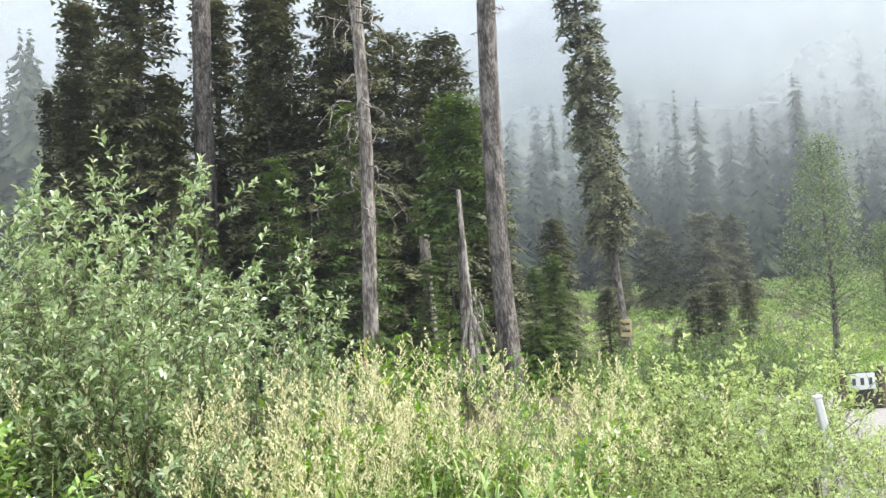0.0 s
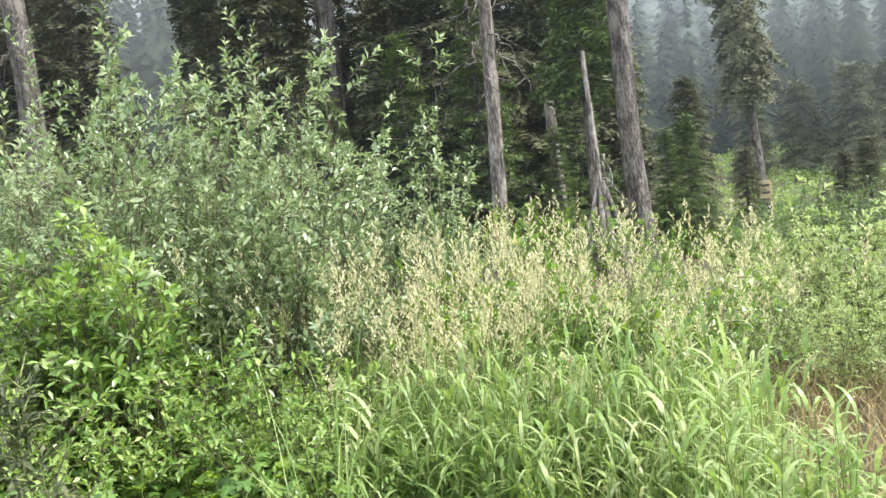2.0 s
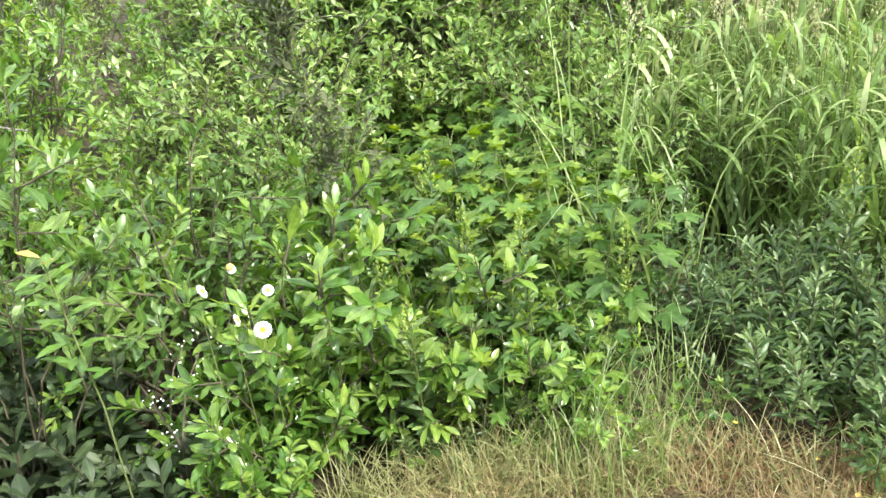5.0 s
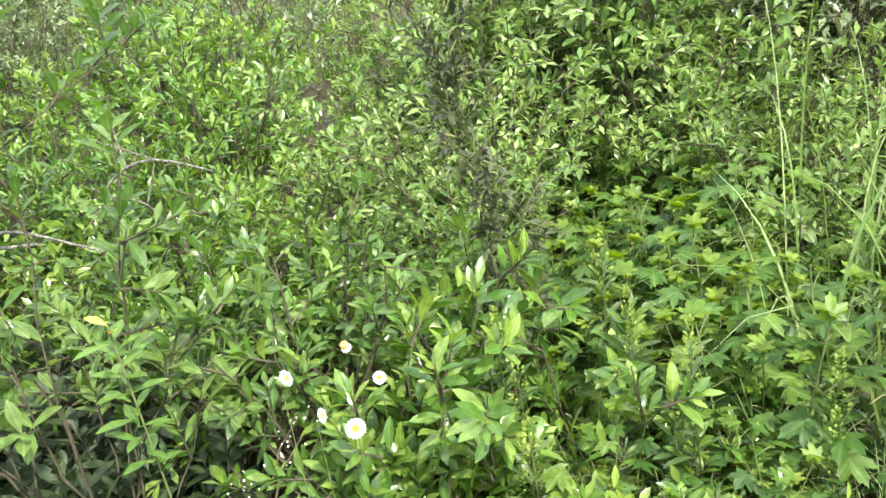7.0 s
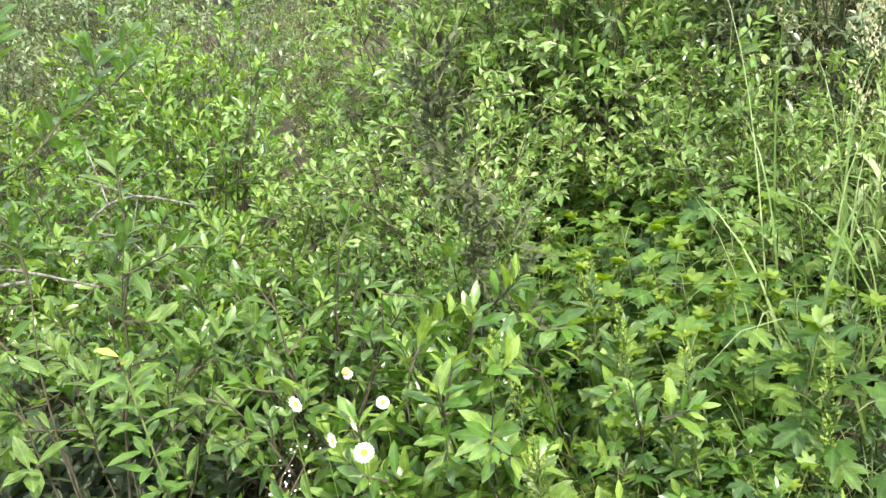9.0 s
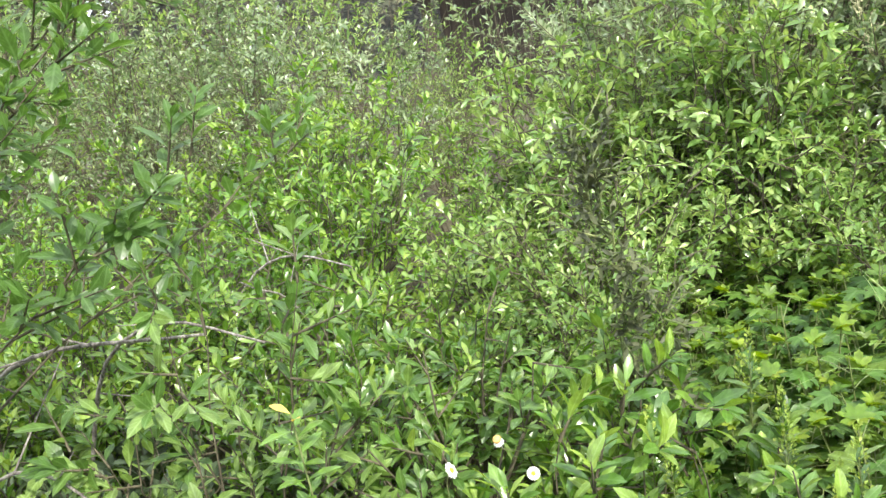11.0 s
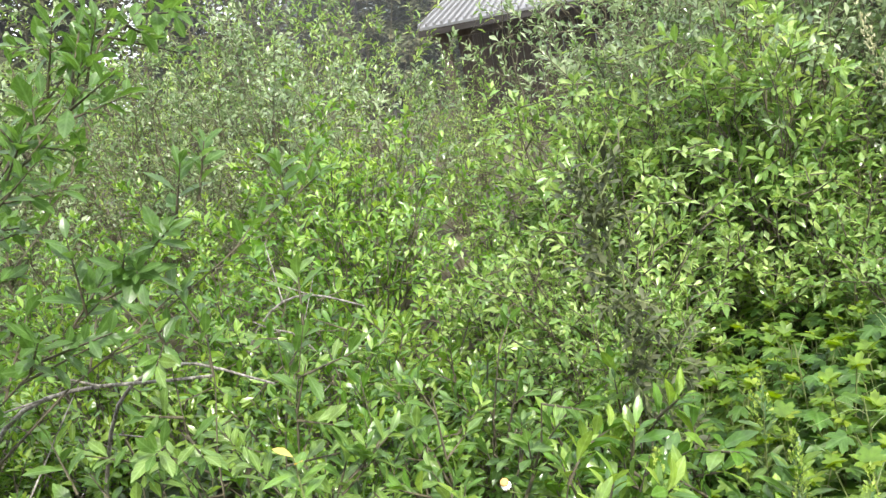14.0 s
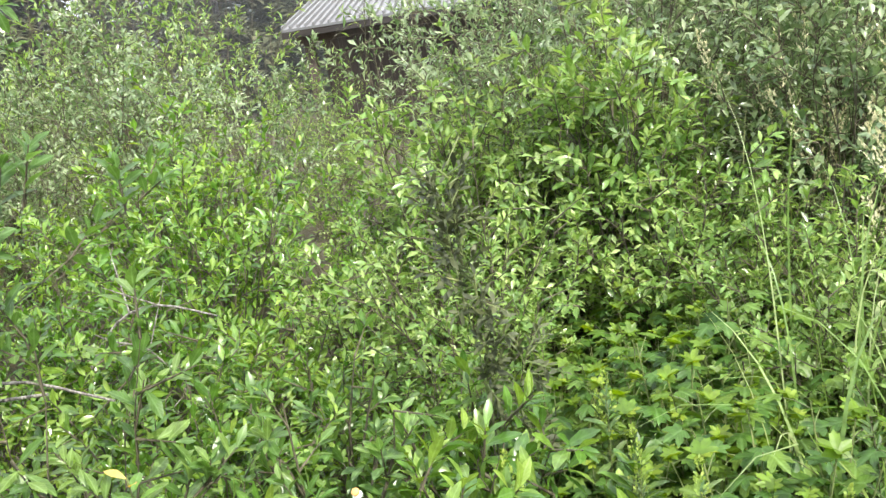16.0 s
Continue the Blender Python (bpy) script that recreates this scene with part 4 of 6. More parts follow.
def plant_thicket():
    rng = np.random.default_rng(77)
    # near, low willows
    for x in np.arange(-2.7, -1.0, 0.38):
        for y in np.arange(-0.3, 2.1, 0.36):
            px, py = x + rng.uniform(-0.13, 0.13), y + rng.uniform(-0.13, 0.13)
            if px > -1.3 + 0.1 * (py - 1.4) or math.hypot((px + 1.75) * 0.75, (py - 1.0) * 1.1) < 0.48:
                continue
            s = height_at(px, py) / 0.6 * rng.uniform(0.85, 1.12)
            copy_thing(low[rng.integers(3)], spot(px, py, rng.uniform(0, 360), s))
    # the fringe along the dry grass
    for x, y, s in ((-1.02, 0.92, 0.75), (-1.14, 1.5, 0.9), (-1.0, 1.36, 0.7), (-1.2, 1.62, 1.3), (-1.06, 1.56, 1.05), (-1.1, 1.75, 1.3), (-0.92, 1.7, 0.9), (-1.0, 1.9, 1.2), (-0.8, 1.85, 0.85), (-0.68, 1.95, 0.8), (-1.3, 1.9, 1.4),  (-0.62, 1.82, 0.5)):
        copy_thing(short[rng.integers(2)], spot(x, y, rng.uniform(0, 360), s))
    for x, y, s in ((-1.7, 2.2, 1.05), (-2.0, 2.5, 1.2), (-2.35, 2.3, 1.2), (-1.9, 3.05, 1.15), (-2.3, 2.9, 1.5), (-2.7, 3.2, 1.6), (-1.75, 2.8, 1.2), (-3.0, 3.4, 1.7), (-1.2, 3.2, 0.9), (-2.6, 2.6, 1.2), (-2.4, 3.2, 1.5), (-1.1, 3.5, 0.85), (-2.9, 2.9, 1.5), (-0.95, 3.35, 0.9), (-1.38, 2.82, 0.9), (-1.08, 2.84, 0.85), (-1.62, 2.7, 0.9), (-0.86, 2.78, 0.75), (-1.2, 2.66, 0.8), (-1.4, 3.12, 1.05), (-1.64, 3.0, 1.05), (-1.15, 3.1, 0.95), (-1.3, 3.3, 1.0), (-2.1, 2.75, 1.2), (-1.78, 3.12, 0.75), (-1.5, 3.06, 0.7), (-1.22, 3.0, 0.7), (-1.02, 2.88, 0.65), (-1.9, 3.25, 0.95), (-0.85, 2.75, 0.6)):
        if in_bed(x, y) or math.hypot(x + 2.12, y - 2.93) < 0.22:
            continue
        copy_thing(dense[rng.integers(2)], spot(x, y, rng.uniform(0, 360), s * (0.84 if y > 2.75 else 0.68)))
    # the spread to the far side
    for x in np.arange(-9.8, -2.5, 0.7):
        for y in np.arange(-1.9, 11, 0.7):
            px, py = x + rng.uniform(-0.25, 0.25), y + rng.uniform(-0.25, 0.25)
            ang, d = math.degrees(math.atan2(-px, py - 0.9)), math.hypot(px, py - 0.9)
            if ang < 22 or ang > 104 or d > 9.6:
                continue
            if d > 5 and rng.random() < (0.65 if ang < 38 else 0.36 if ang < 60 else 0.08 if d < 7.6 else 0.3):
                continue
            hh = height_at(px, py) * rng.uniform(0.8, 1.2)
            if hh > 1.25:
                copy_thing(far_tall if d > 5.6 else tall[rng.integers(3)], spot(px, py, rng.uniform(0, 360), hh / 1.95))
            else:
                copy_thing(mid[rng.integers(3)], spot(px, py, rng.uniform(0, 360), hh / 1.0))
    # the tall clump before the trees
    for x, y, s in ((-1.75, 4.6, 1.06), (-2.5, 3.9, 1.12), (-2.2, 5.0, 1.08), (-3.1, 4.6, 1.14), (-2.2, 3.45, 0.85), (-3.7, 5.4, 1.1), (-4.4, 4.7, 1.1), (-1.1, 5.4, 0.6), (-1.4, 4.9, 0.82), (-1.6, 6.4, 0.66), (-2.5, 6.4, 0.9), (-2.9, 3.6, 0.95), (-3.3, 4.0, 1.0)):
        copy_thing(tall[rng.integers(3)], spot(x, y, rng.uniform(0, 360), s))
    for x, y, s in ((-1.5, 3.3, 0.72), (-1.75, 3.38, 0.76), (-1.3, 3.45, 0.66), (-1.95, 3.3, 1.0), (-2.2, 3.45, 1.1), (-2.1, 3.65, 1.15), (-2.45, 3.2, 1.1), (-2.65, 3.5, 1.2), (-2.4, 3.75, 1.25), (-2.85, 3.2, 1.2)):
        copy_thing(dense[rng.integers(2)], spot(x, y, rng.uniform(0, 360), s))
    # low growth before the trees
    for x, y, s in ((-0.9, 8.3, 1.0), (0.1, 8.8, 0.75), (-1.9, 8.6, 1.0), (-3.0, 8.0, 1.1), (0.9, 9.3, 0.7), (1.8, 10, 0.8), (-4.2, 8.2, 1.2), (1.1, 8.0, 0.5), (2.6, 11, 0.8), (3.6, 12.5, 0.8), (0.3, 7.4, 0.6), (4.6, 13.8, 0.8), (5.8, 14, 0.8), (-0.4, 9.6, 0.9), (-1.3, 9.9, 0.9)):
        copy_thing(mid[rng.integers(3)], spot(x, y, rng.uniform(0, 360), s))
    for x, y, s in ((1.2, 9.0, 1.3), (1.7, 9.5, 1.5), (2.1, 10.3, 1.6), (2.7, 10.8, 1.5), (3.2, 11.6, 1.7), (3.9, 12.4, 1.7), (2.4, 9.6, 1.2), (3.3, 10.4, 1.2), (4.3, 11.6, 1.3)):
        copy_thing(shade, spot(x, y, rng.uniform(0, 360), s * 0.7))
    # green growth among the grass
    for x, y, s in ((-0.85, 4.0, 1.3), (-0.45, 4.4, 1.3), (0.0, 4.2, 1.15), (0.35, 4.6, 1.1), (-0.2, 5.0, 1.3), (-0.75, 5.0, 1.4), (0.5, 5.2, 1.1), (-0.35, 3.75, 0.95), (-0.9, 4.55, 1.4)):
        if s > 1.25:
            copy_thing(dense[rng.integers(2)], spot(x + 0.22, y - 0.15, rng.uniform(0, 360), s * 0.62))
        copy_thing(low[rng.integers(3)], spot(x, y, rng.uniform(0, 360), s))
    # pale young shrubs
    for x, y, s in ((0.8, 5.1, 0.60), (1.0, 5.7, 0.65), (1.3, 5.3, 0.61), (1.75, 5.3, 0.65), (2.2, 5.6, 0.42), (2.4, 6.2, 0.42), (1.9, 6.2, 0.70), (1.5, 6.0, 0.67), (1.2, 6.6, 0.70), (1.7, 6.9, 0.71), (2.3, 7.0, 0.5), (0.75, 6.2, 0.65), (1.4, 7.6, 0.70), (0.95, 4.6, 0.50), (1.4, 4.75, 0.55), (2.1, 7.8, 0.5), (0.8, 7.2, 0.60), (1.9, 4.8, 0.55), (1.15, 5.0, 0.56), (1.6, 5.6, 0.62), (1.65, 4.4, 0.45), (1.25, 4.3, 0.42)):
        copy_thing(pale[rng.integers(2)], spot(x, y, rng.uniform(0, 360), s))


plant_thicket()


spread = shrub("willow_bush", "willow spreading large yellow-green leaves above bare stems", spot(-1.9, 3.15), WILLOW_LIT, THICKET, h=1.26, r=0.4, stems=15, twigs=12, leaves=9, leaf=0.064, seed=540, wide=0.38, twig_len=0.2, bare=0.45, thick=0.5)
copy_thing(spread, spot(-2.18, 3.28, 130, 1.05))
canopy = shrub("willow_bush", "willow arching over a dark hollow on bare stems", spot(-1.38, 3.72), WILLOW_GREY, THICKET, h=1.36, r=0.46, stems=16, twigs=13, leaves=9, leaf=0.055, seed=545, wide=0.42, twig_len=0.2, bare=0.58, template=PLAIN, thick=0.5)
copy_thing(canopy, spot(-1.72, 3.92, 120, 1.05))
shoot = shrub("willow_shoot", "slender willow shoots with tufts of leaves rising over the clump", spot(-1.7, 5.2, 0, 1.06), WILLOW_GREY, "shoots above the willow clump", category="shoot", h=2.15, r=0.17, stems=3, twigs=15, leaves=8, leaf=0.062, seed=530, wide=0.44, twig_len=0.2, bare=0.42, template=PLAIN, thick=0.5)
for x, y, k, s in ((-1.21, 5.4, 80, 0.97), (-2.44, 4.6, 160, 0.98), (-2.06, 5.0, 240, 0.97), (-2.2, 4.8, 310, 0.91), (-1.38, 5.0, 20, 0.7), (-1.02, 5.0, 110, 0.63), (-2.77, 4.6, 200, 1.08)):
    copy_thing(shoot, spot(x, y, k, s))
sapling = shrub("willow_sapling", "thin dark-stemmed willow sapling with few leaves", spot(-5.9, 4.75), WILLOW_GREY, "saplings before the shelter", category="sapling", h=2.75, r=0.16, stems=2, twigs=24, leaves=4, leaf=0.07, seed=520, wide=0.32, twig_len=0.32, bare=0.3, template=PLAIN, thick=0.8)
copy_thing(sapling, spot(-6.2, 5.35, 100, 1.0, lean=2))
copy_thing(sapling, spot(-5.5, 1.7, 210, 0.85, lean=-3))


def leafy_shrub(name, label, m, material, group, count=300, **kw):
    """A bush close by, whose upper leaves are pieces of their own."""
    wood, (at, ax, fc, ln, wide) = shrub_parts(singly=True, **kw)
    ob = holder(name, m, label, "bush", group)
    part_of(ob, "branchwork", mesh_from("branchwork", *wood, TWIG))
    order = np.argsort(-at[:, 2])
    near, rest = order[:count], order[count:]
    if len(rest):
        part_of(ob, "foliage", mesh_from("foliage", *scatter(WILLOW_LEAF, at[rest], ax[rest], fc[rest], ln[rest], ln[rest] * wide), material), kind="stuff")
    leaf_me = mesh_from("leaf", WILLOW_LEAF[0] * [1, wide, 1], WILLOW_LEAF[1], WILLOW_LEAF[0], material)
    for k in near:
        x = Vector(ax[k]).normalized()
        y = Vector(fc[k]).cross(x).normalized()
        z = x.cross(y)
        o = part_of(ob, "leaf", leaf_me)
        o.matrix_basis = Matrix.Translation(at[k]) @ Matrix((x, y, z)).transposed().to_4x4() @ Matrix.Scale(float(ln[k]), 4)
    return ob


WILLOW_NEAR = leaf_material("large_willow_leaf", (0.052, 0.113, 0.023), (0.104, 0.2, 0.043), (0.235, 0.335, 0.085), rough=0.3, through_light=0.46, island=False, veins=0.4, spec=0.6)
leafy_shrub("willow_bush", "willow leaning in with large pale green leaves", spot(-1.72, 0.28), WILLOW_NEAR, THICKET, h=1.85, r=0.48, stems=15, twigs=24, leaves=11, leaf=0.06, seed=500, wide=0.45, twig_len=0.25, lean=(-0.05, 0.72), bare=0.5, thick=0.5)
leafy_shrub("willow_bush", "low willow with fresh upright leaf rosettes", spot(-1.38, 1.52), WILLOW_NEAR, THICKET, h=0.62, r=0.3, stems=10, twigs=5, leaves=9, leaf=0.056, seed=502, wide=0.38, twig_len=0.16, bare=0.4)
leafy_shrub("willow_bush", "low willow with fresh upright leaf rosettes", spot(-1.62, 1.72), WILLOW_NEAR, THICKET, h=0.6, r=0.3, stems=10, twigs=5, leaves=9, leaf=0.056, seed=503, wide=0.38, twig_len=0.16, bare=0.4)
leafy_shrub("willow_bush", "willow with fresh rosettes on bare stems above dark herbs", spot(-1.45, 1.12), WILLOW_NEAR, THICKET, h=0.84, r=0.36, stems=13, twigs=6, leaves=9, leaf=0.058, seed=504, wide=0.38, twig_len=0.17, bare=0.58, thick=0.5)
DEAD_LEAF = leaf_material("withered_leaf", (0.03, 0.038, 0.017), (0.064, 0.078, 0.033), (0.122, 0.136, 0.056), rough=0.6, through_light=0.2)
withered = shrub("withered_shrub", "slim half-dead brown shrub with fine drooping side twigs", spot(-1.4, 2.02), DEAD_LEAF, stem=GREEN_STEM, h=1.12, r=0.1, stems=4, twigs=22, leaves=9, leaf=0.037, seed=510, wide=0.34, twig_len=0.13, bare=0.64, thick=0.35)


def fallen_branch(points, radius, seed):
    rng = np.random.default_rng(seed)
    p = np.array(points, float)
    t = np.linspace(0, len(p) - 1, 12)
    q = np.stack([np.interp(t, np.arange(len(p)), p[:, k]) for k in range(3)], -1) + rng.normal(0, 0.008, (12, 3))
    for _ in range(3):
        q[1:-1] = (q[:-2] + q[1:-1] * 2 + q[2:]) / 4
    lines = [(q, np.linspace(radius, radius * 0.4, 12))]
    for k in (3, 6, 8):
        e = q[k] + rng.normal(0, 0.12, 3) + [0, 0, 0.08]
        lines.append((np.stack([q[k], (q[k] + e) / 2, e]), [radius * 0.4, radius * 0.3, radius * 0.15]))
    v, f = tubes(lines, 7)
    tagged(new("dead_branch", smooth(mesh_from("dead_branch", v, f, DRIFT))), "grey-brown dead branch lying in the willows", "branch", "dead branches in the willows")


for k, (points, radius) in enumerate((
        ([(-2.55, 0.55, 0.1), (-2.2, 0.76, 0.58), (-1.94, 0.94, 0.66), (-1.78, 1.2, 0.64)], 0.008),
        ([(-2.3, 0.9, 0.1), (-2.05, 1.0, 0.6), (-1.86, 1.16, 0.68), (-1.66, 1.3, 0.62)], 0.006),
        ([(-2.75, 1.3, 0.1), (-2.6, 1.5, 0.55), (-2.47, 1.61, 0.62), (-2.2, 1.72, 0.58)], 0.006),
        ([(-2.5, 1.75, 0.1), (-2.42, 1.6, 0.5), (-2.3, 1.42, 0.6)], 0.005),
        ([(-1.95, 0.55, 0.0), (-1.7, 0.72, 0.52), (-1.5, 0.86, 0.6), (-1.32, 0.95, 0.5)], 0.005))):
    fallen_branch(points, radius, k + 1)

# ---- broad-leaved herbs ----
def lobed_plant(seed, h=0.4):
    """Leafy stems with long-stalked lobed leaves in tiers; also the small fresh leaves at the tips."""
    rng = np.random.default_rng(seed)
    lines, old, new_ = [], [], []
    for i in range(6):
        a = i * 2.4 + rng.normal(0, 0.3)
        q = 0.17 * math.sqrt((i + 0.3) / 6)
        hh = h * rng.uniform(0.7, 1.12)
        p = np.array([[q * 0.3 * math.cos(a), q * 0.3 * math.sin(a), -0.02], [q * 0.7 * math.cos(a), q * 0.7 * math.sin(a), hh * 0.55], [q * math.cos(a), q * math.sin(a), hh]]) + rng.normal(0, 0.01, (3, 3))
        stem = [(p, [0.0028, 0.0022, 0.0014])]
        for k in range(8):
            s = 0.3 + 0.68 * (k + rng.random()) / 8
            b = p[0] + (p[2] - p[0]) * s
            ang = k * 2.4 + rng.uniform(0, 1.2)
            o = np.array([math.cos(ang), math.sin(ang), rng.uniform(0.15, 0.6)])
            e = b + o * rng.uniform(0.025, 0.085) * (1.25 - 0.6 * s)
            stem.append((np.stack([b, (b + e) / 2 + [0, 0, 0.004], e]), [0.0012, 0.001, 0.0009]))
            old.append((e, o * [1, 1, 0.0] + rng.normal(0, 0.18, 3) + [0, 0, -0.12], np.array([0, 0, 1.0]) + rng.normal(0, 0.3, 3), rng.uniform(0.034, 0.06) * (1.15 - 0.4 * s)))
        for k in range(3 if i % 2 else 0):
            ang = k * 2.2 + a
            o = np.array([math.cos(ang), math.sin(ang), rng.uniform(0.3, 1.3)])
            new_.append((p[2] + [0, 0, 0.004 * k], o, np.array([-o[0], -o[1], 1.0]) + rng.normal(0, 0.2, 3), rng.uniform(0.02, 0.036)))
        lines.append(stem)
    parts = [[np.array(x) for x in zip(*some)] for some in (old, new_)]
    return lines, scatter(LOBE, *parts[0]), scatter(LOBE, *parts[1])


def spire_plant(seed, h=0.5, stems=12, r=0.22, leaf=0.062, wide=0.26, low=0.2):
    """Upright leafy stems like those of asters, bare up to the share low of their height."""
    rng = np.random.default_rng(seed)
    lines, at, ax, fc, ln, fresh = [], [], [], [], [], []
    for i in range(stems):
        a, q = i * 2.4, r * math.sqrt((i + 0.5) / stems)
        hh = h * rng.uniform(0.7, 1.1) * (1.06 - 0.22 * q / r)
        tip = np.array([q * 1.4 * math.cos(a), q * 1.4 * math.sin(a), hh]) + rng.normal(0, 0.02, 3)
        base = np.array([q * 0.65 * math.cos(a), q * 0.65 * math.sin(a), -0.02])
        knee = base * 0.5 + tip * 0.5 + rng.normal(0, 0.014, 3)
        lines.append([(np.stack([base, knee, tip]), [0.0028, 0.0022, 0.0012])])
        n = int(hh * 92 * 0.062 / leaf)
        f = low + (1 - low) * (np.arange(n) + rng.random(n)) / n
        ph = np.arange(n) * 2.4 + rng.uniform(0, 6)
        at.append(np.where(f[:, None] < 0.5, base + (knee - base) * 2 * f[:, None], knee + (tip - knee) * (2 * f[:, None] - 1)))
        ax.append(np.stack([np.cos(ph), np.sin(ph), 0.25 + 1.1 * f ** 2], -1) + rng.normal(0, 0.22, (n, 3)))
        fc.append(np.array([0, 0, 1.0]) + rng.normal(0, 0.35, (n, 3)))
        ln.append(leaf * rng.uniform(0.65, 1.2, n) * (1.1 - 0.5 * f ** 3))
        fresh.append(f ** 3 * rng.uniform(0.4, 1.0))
    at, ax, fc, ln, fresh = map(np.concatenate, (at, ax, fc, ln, fresh))
    return lines, scatter(LANCE, at, ax, fc, ln, ln * wide, fresh)


def herb(name, label, m, geo, material, group, category="plant", stem=None):
    ob = holder(name, m, label, category, group)
    for line in geo[0]:
        part_of(ob, "stalk", mesh_from("stalk", *tubes(line, 3), stem or GREEN_STEM))
    part_of(ob, "foliage", mesh_from("foliage", *geo[1], material))
    if len(geo) > 2:
        part_of(ob, "young_leaves", mesh_from("young_leaves", *geo[2], LOBED_TIP), "fresh yellow-green leaves at the shoot tips")
    return ob


LOBED_TIP = leaf_material("fresh_lobed_leaf", (0.08, 0.16, 0.018), (0.15, 0.25, 0.026), (0.3, 0.37, 0.045), rough=0.45, through_light=0.42)
lobed = [herb("lobed_herb", "bright green herb with toothed lobed leaves", spot(-0.85 - 0.25 * i, 2.25), lobed_plant(600 + i), LOBED, "lobed herbs before the thicket") for i in range(4)]
# dull green of its own, deepened so the colour carries the understory shade
DULL_SHADED = leaf_material("dull_shaded_leaf", (0.019, 0.036, 0.014), (0.034, 0.06, 0.021), (0.064, 0.098, 0.036), rough=0.5, through_light=0.25, veins=0.4)
dull = [herb("broad_herb", "dull green herb with pointed leaves, coloured darker to give shade", spot(-1.5 + 0.3 * i, 1.0), spire_plant(680 + i, h=0.36, stems=7, r=0.16, leaf=0.085, wide=0.42), DULL_SHADED, "dark herbs under the willows", stem=TWIG) for i in range(2)]
spires = [herb("aster_clump", "dark green clump of narrow-leaved upright stems", spot(-0.12 - 0.3 * i, 2.38 + 0.03 * i), spire_plant(650 + i, h=0.34, stems=13, r=0.17, leaf=0.05, wide=0.25, low=0.4), ASTER, "leafy clumps at the edge of the gravel", stem=TWIG) for i in range(3)]


def plant_herbs():
    rng = np.random.default_rng(91)
    for x in np.arange(-2.1, -0.35, 0.14):
        for y in np.arange(1.6, 3.15, 0.14):
            px, py = x + rng.uniform(-0.07, 0.07), y + rng.uniform(-0.07, 0.07)
            if in_bed(px, py):
                copy_thing(lobed[rng.integers(4)], spot(px, py, rng.uniform(0, 360), rng.uniform(0.8, 1.2) * (0.8 if py < 2.1 else 1.0)))
    for x, y, s in ((-0.43, 2.02, 0.42), (-0.5, 1.94, 0.35), (-0.1, 2.06, 0.3)):
        copy_thing(lobed[rng.integers(3)], spot(x, y, rng.uniform(0, 360), s))
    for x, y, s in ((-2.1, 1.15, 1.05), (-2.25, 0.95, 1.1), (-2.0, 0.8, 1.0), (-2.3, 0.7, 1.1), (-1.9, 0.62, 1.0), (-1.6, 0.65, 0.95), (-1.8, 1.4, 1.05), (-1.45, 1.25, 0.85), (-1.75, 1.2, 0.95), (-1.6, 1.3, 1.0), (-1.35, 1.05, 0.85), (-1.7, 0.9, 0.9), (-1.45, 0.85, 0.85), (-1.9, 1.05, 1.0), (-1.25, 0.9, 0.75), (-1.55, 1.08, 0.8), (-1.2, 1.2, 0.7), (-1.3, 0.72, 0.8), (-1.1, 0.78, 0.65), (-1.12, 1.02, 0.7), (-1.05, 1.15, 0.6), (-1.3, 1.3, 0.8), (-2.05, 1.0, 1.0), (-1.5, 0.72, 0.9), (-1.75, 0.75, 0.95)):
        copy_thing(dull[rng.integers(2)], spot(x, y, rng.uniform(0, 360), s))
    for x, y, s in ((-0.36, 2.36, 0.95), (-0.22, 2.2, 0.95), (-0.02, 2.5, 0.95), (-0.4, 2.52, 0.9), (-0.12, 2.28, 0.95), (-0.5, 2.3, 0.9), (-0.3, 2.46, 0.95), (-0.75, 1.95, 0.75), (-0.95, 1.85, 0.8), (-0.85, 1.72, 0.5), (-1.05, 1.65, 0.7), (-0.1, 2.16, 0.8), (-0.32, 2.18, 0.75), (-0.2, 2.42, 1.0)):
        copy_thing(spires[rng.integers(3)], spot(x, y, rng.uniform(0, 360), s))


plant_herbs()


SPIKE = leaf_material("yellow_green_bud", (0.16, 0.25, 0.05), (0.26, 0.36, 0.07), (0.4, 0.46, 0.11), rough=0.6, through_light=0.3)


def goldenrod(x, y, h, seed):
    rng = np.random.default_rng(seed)
    stalks, leaves = spire_plant(seed, h=h * 0.92, stems=2, r=0.03)
    ob = herb("goldenrod", "slim herb with a yellow-green flower spike", spot(x, y), (stalks, leaves), ASTER, "flower spikes among the herbs", "flower")
    for line in stalks:
        tip = line[0][0][-1]
        n = 90
        f = rng.random(n)
        a = rng.uniform(0, 6.28, n)
        r = 0.013 * (1.1 - f)
        at = np.stack([tip[0] + r * np.cos(a), tip[1] + r * np.sin(a), tip[2] - 0.06 + 0.12 * f], -1)
        ln = rng.uniform(0.006, 0.011, n)
        ax = np.stack([np.cos(a), np.sin(a), 0.6 + f], -1)
        part_of(ob, "flower_spike", mesh_from("flower_spike", *scatter(PLAIN, at, ax, rng.normal(0, 1, (n, 3)), ln, ln * 0.6), SPIKE))


for k, (x, y, h) in enumerate(((-1.03, 1.76, 0.55), (-0.78, 1.92, 0.52), (-0.62, 2.06, 0.5), (-1.16, 2.12, 0.6), (-0.86, 1.66, 0.45), (-0.98, 2.0, 0.55), (0.05, 2.4, 0.62), (-0.25, 2.45, 0.6))):
    goldenrod(x, y, h, 700 + k)


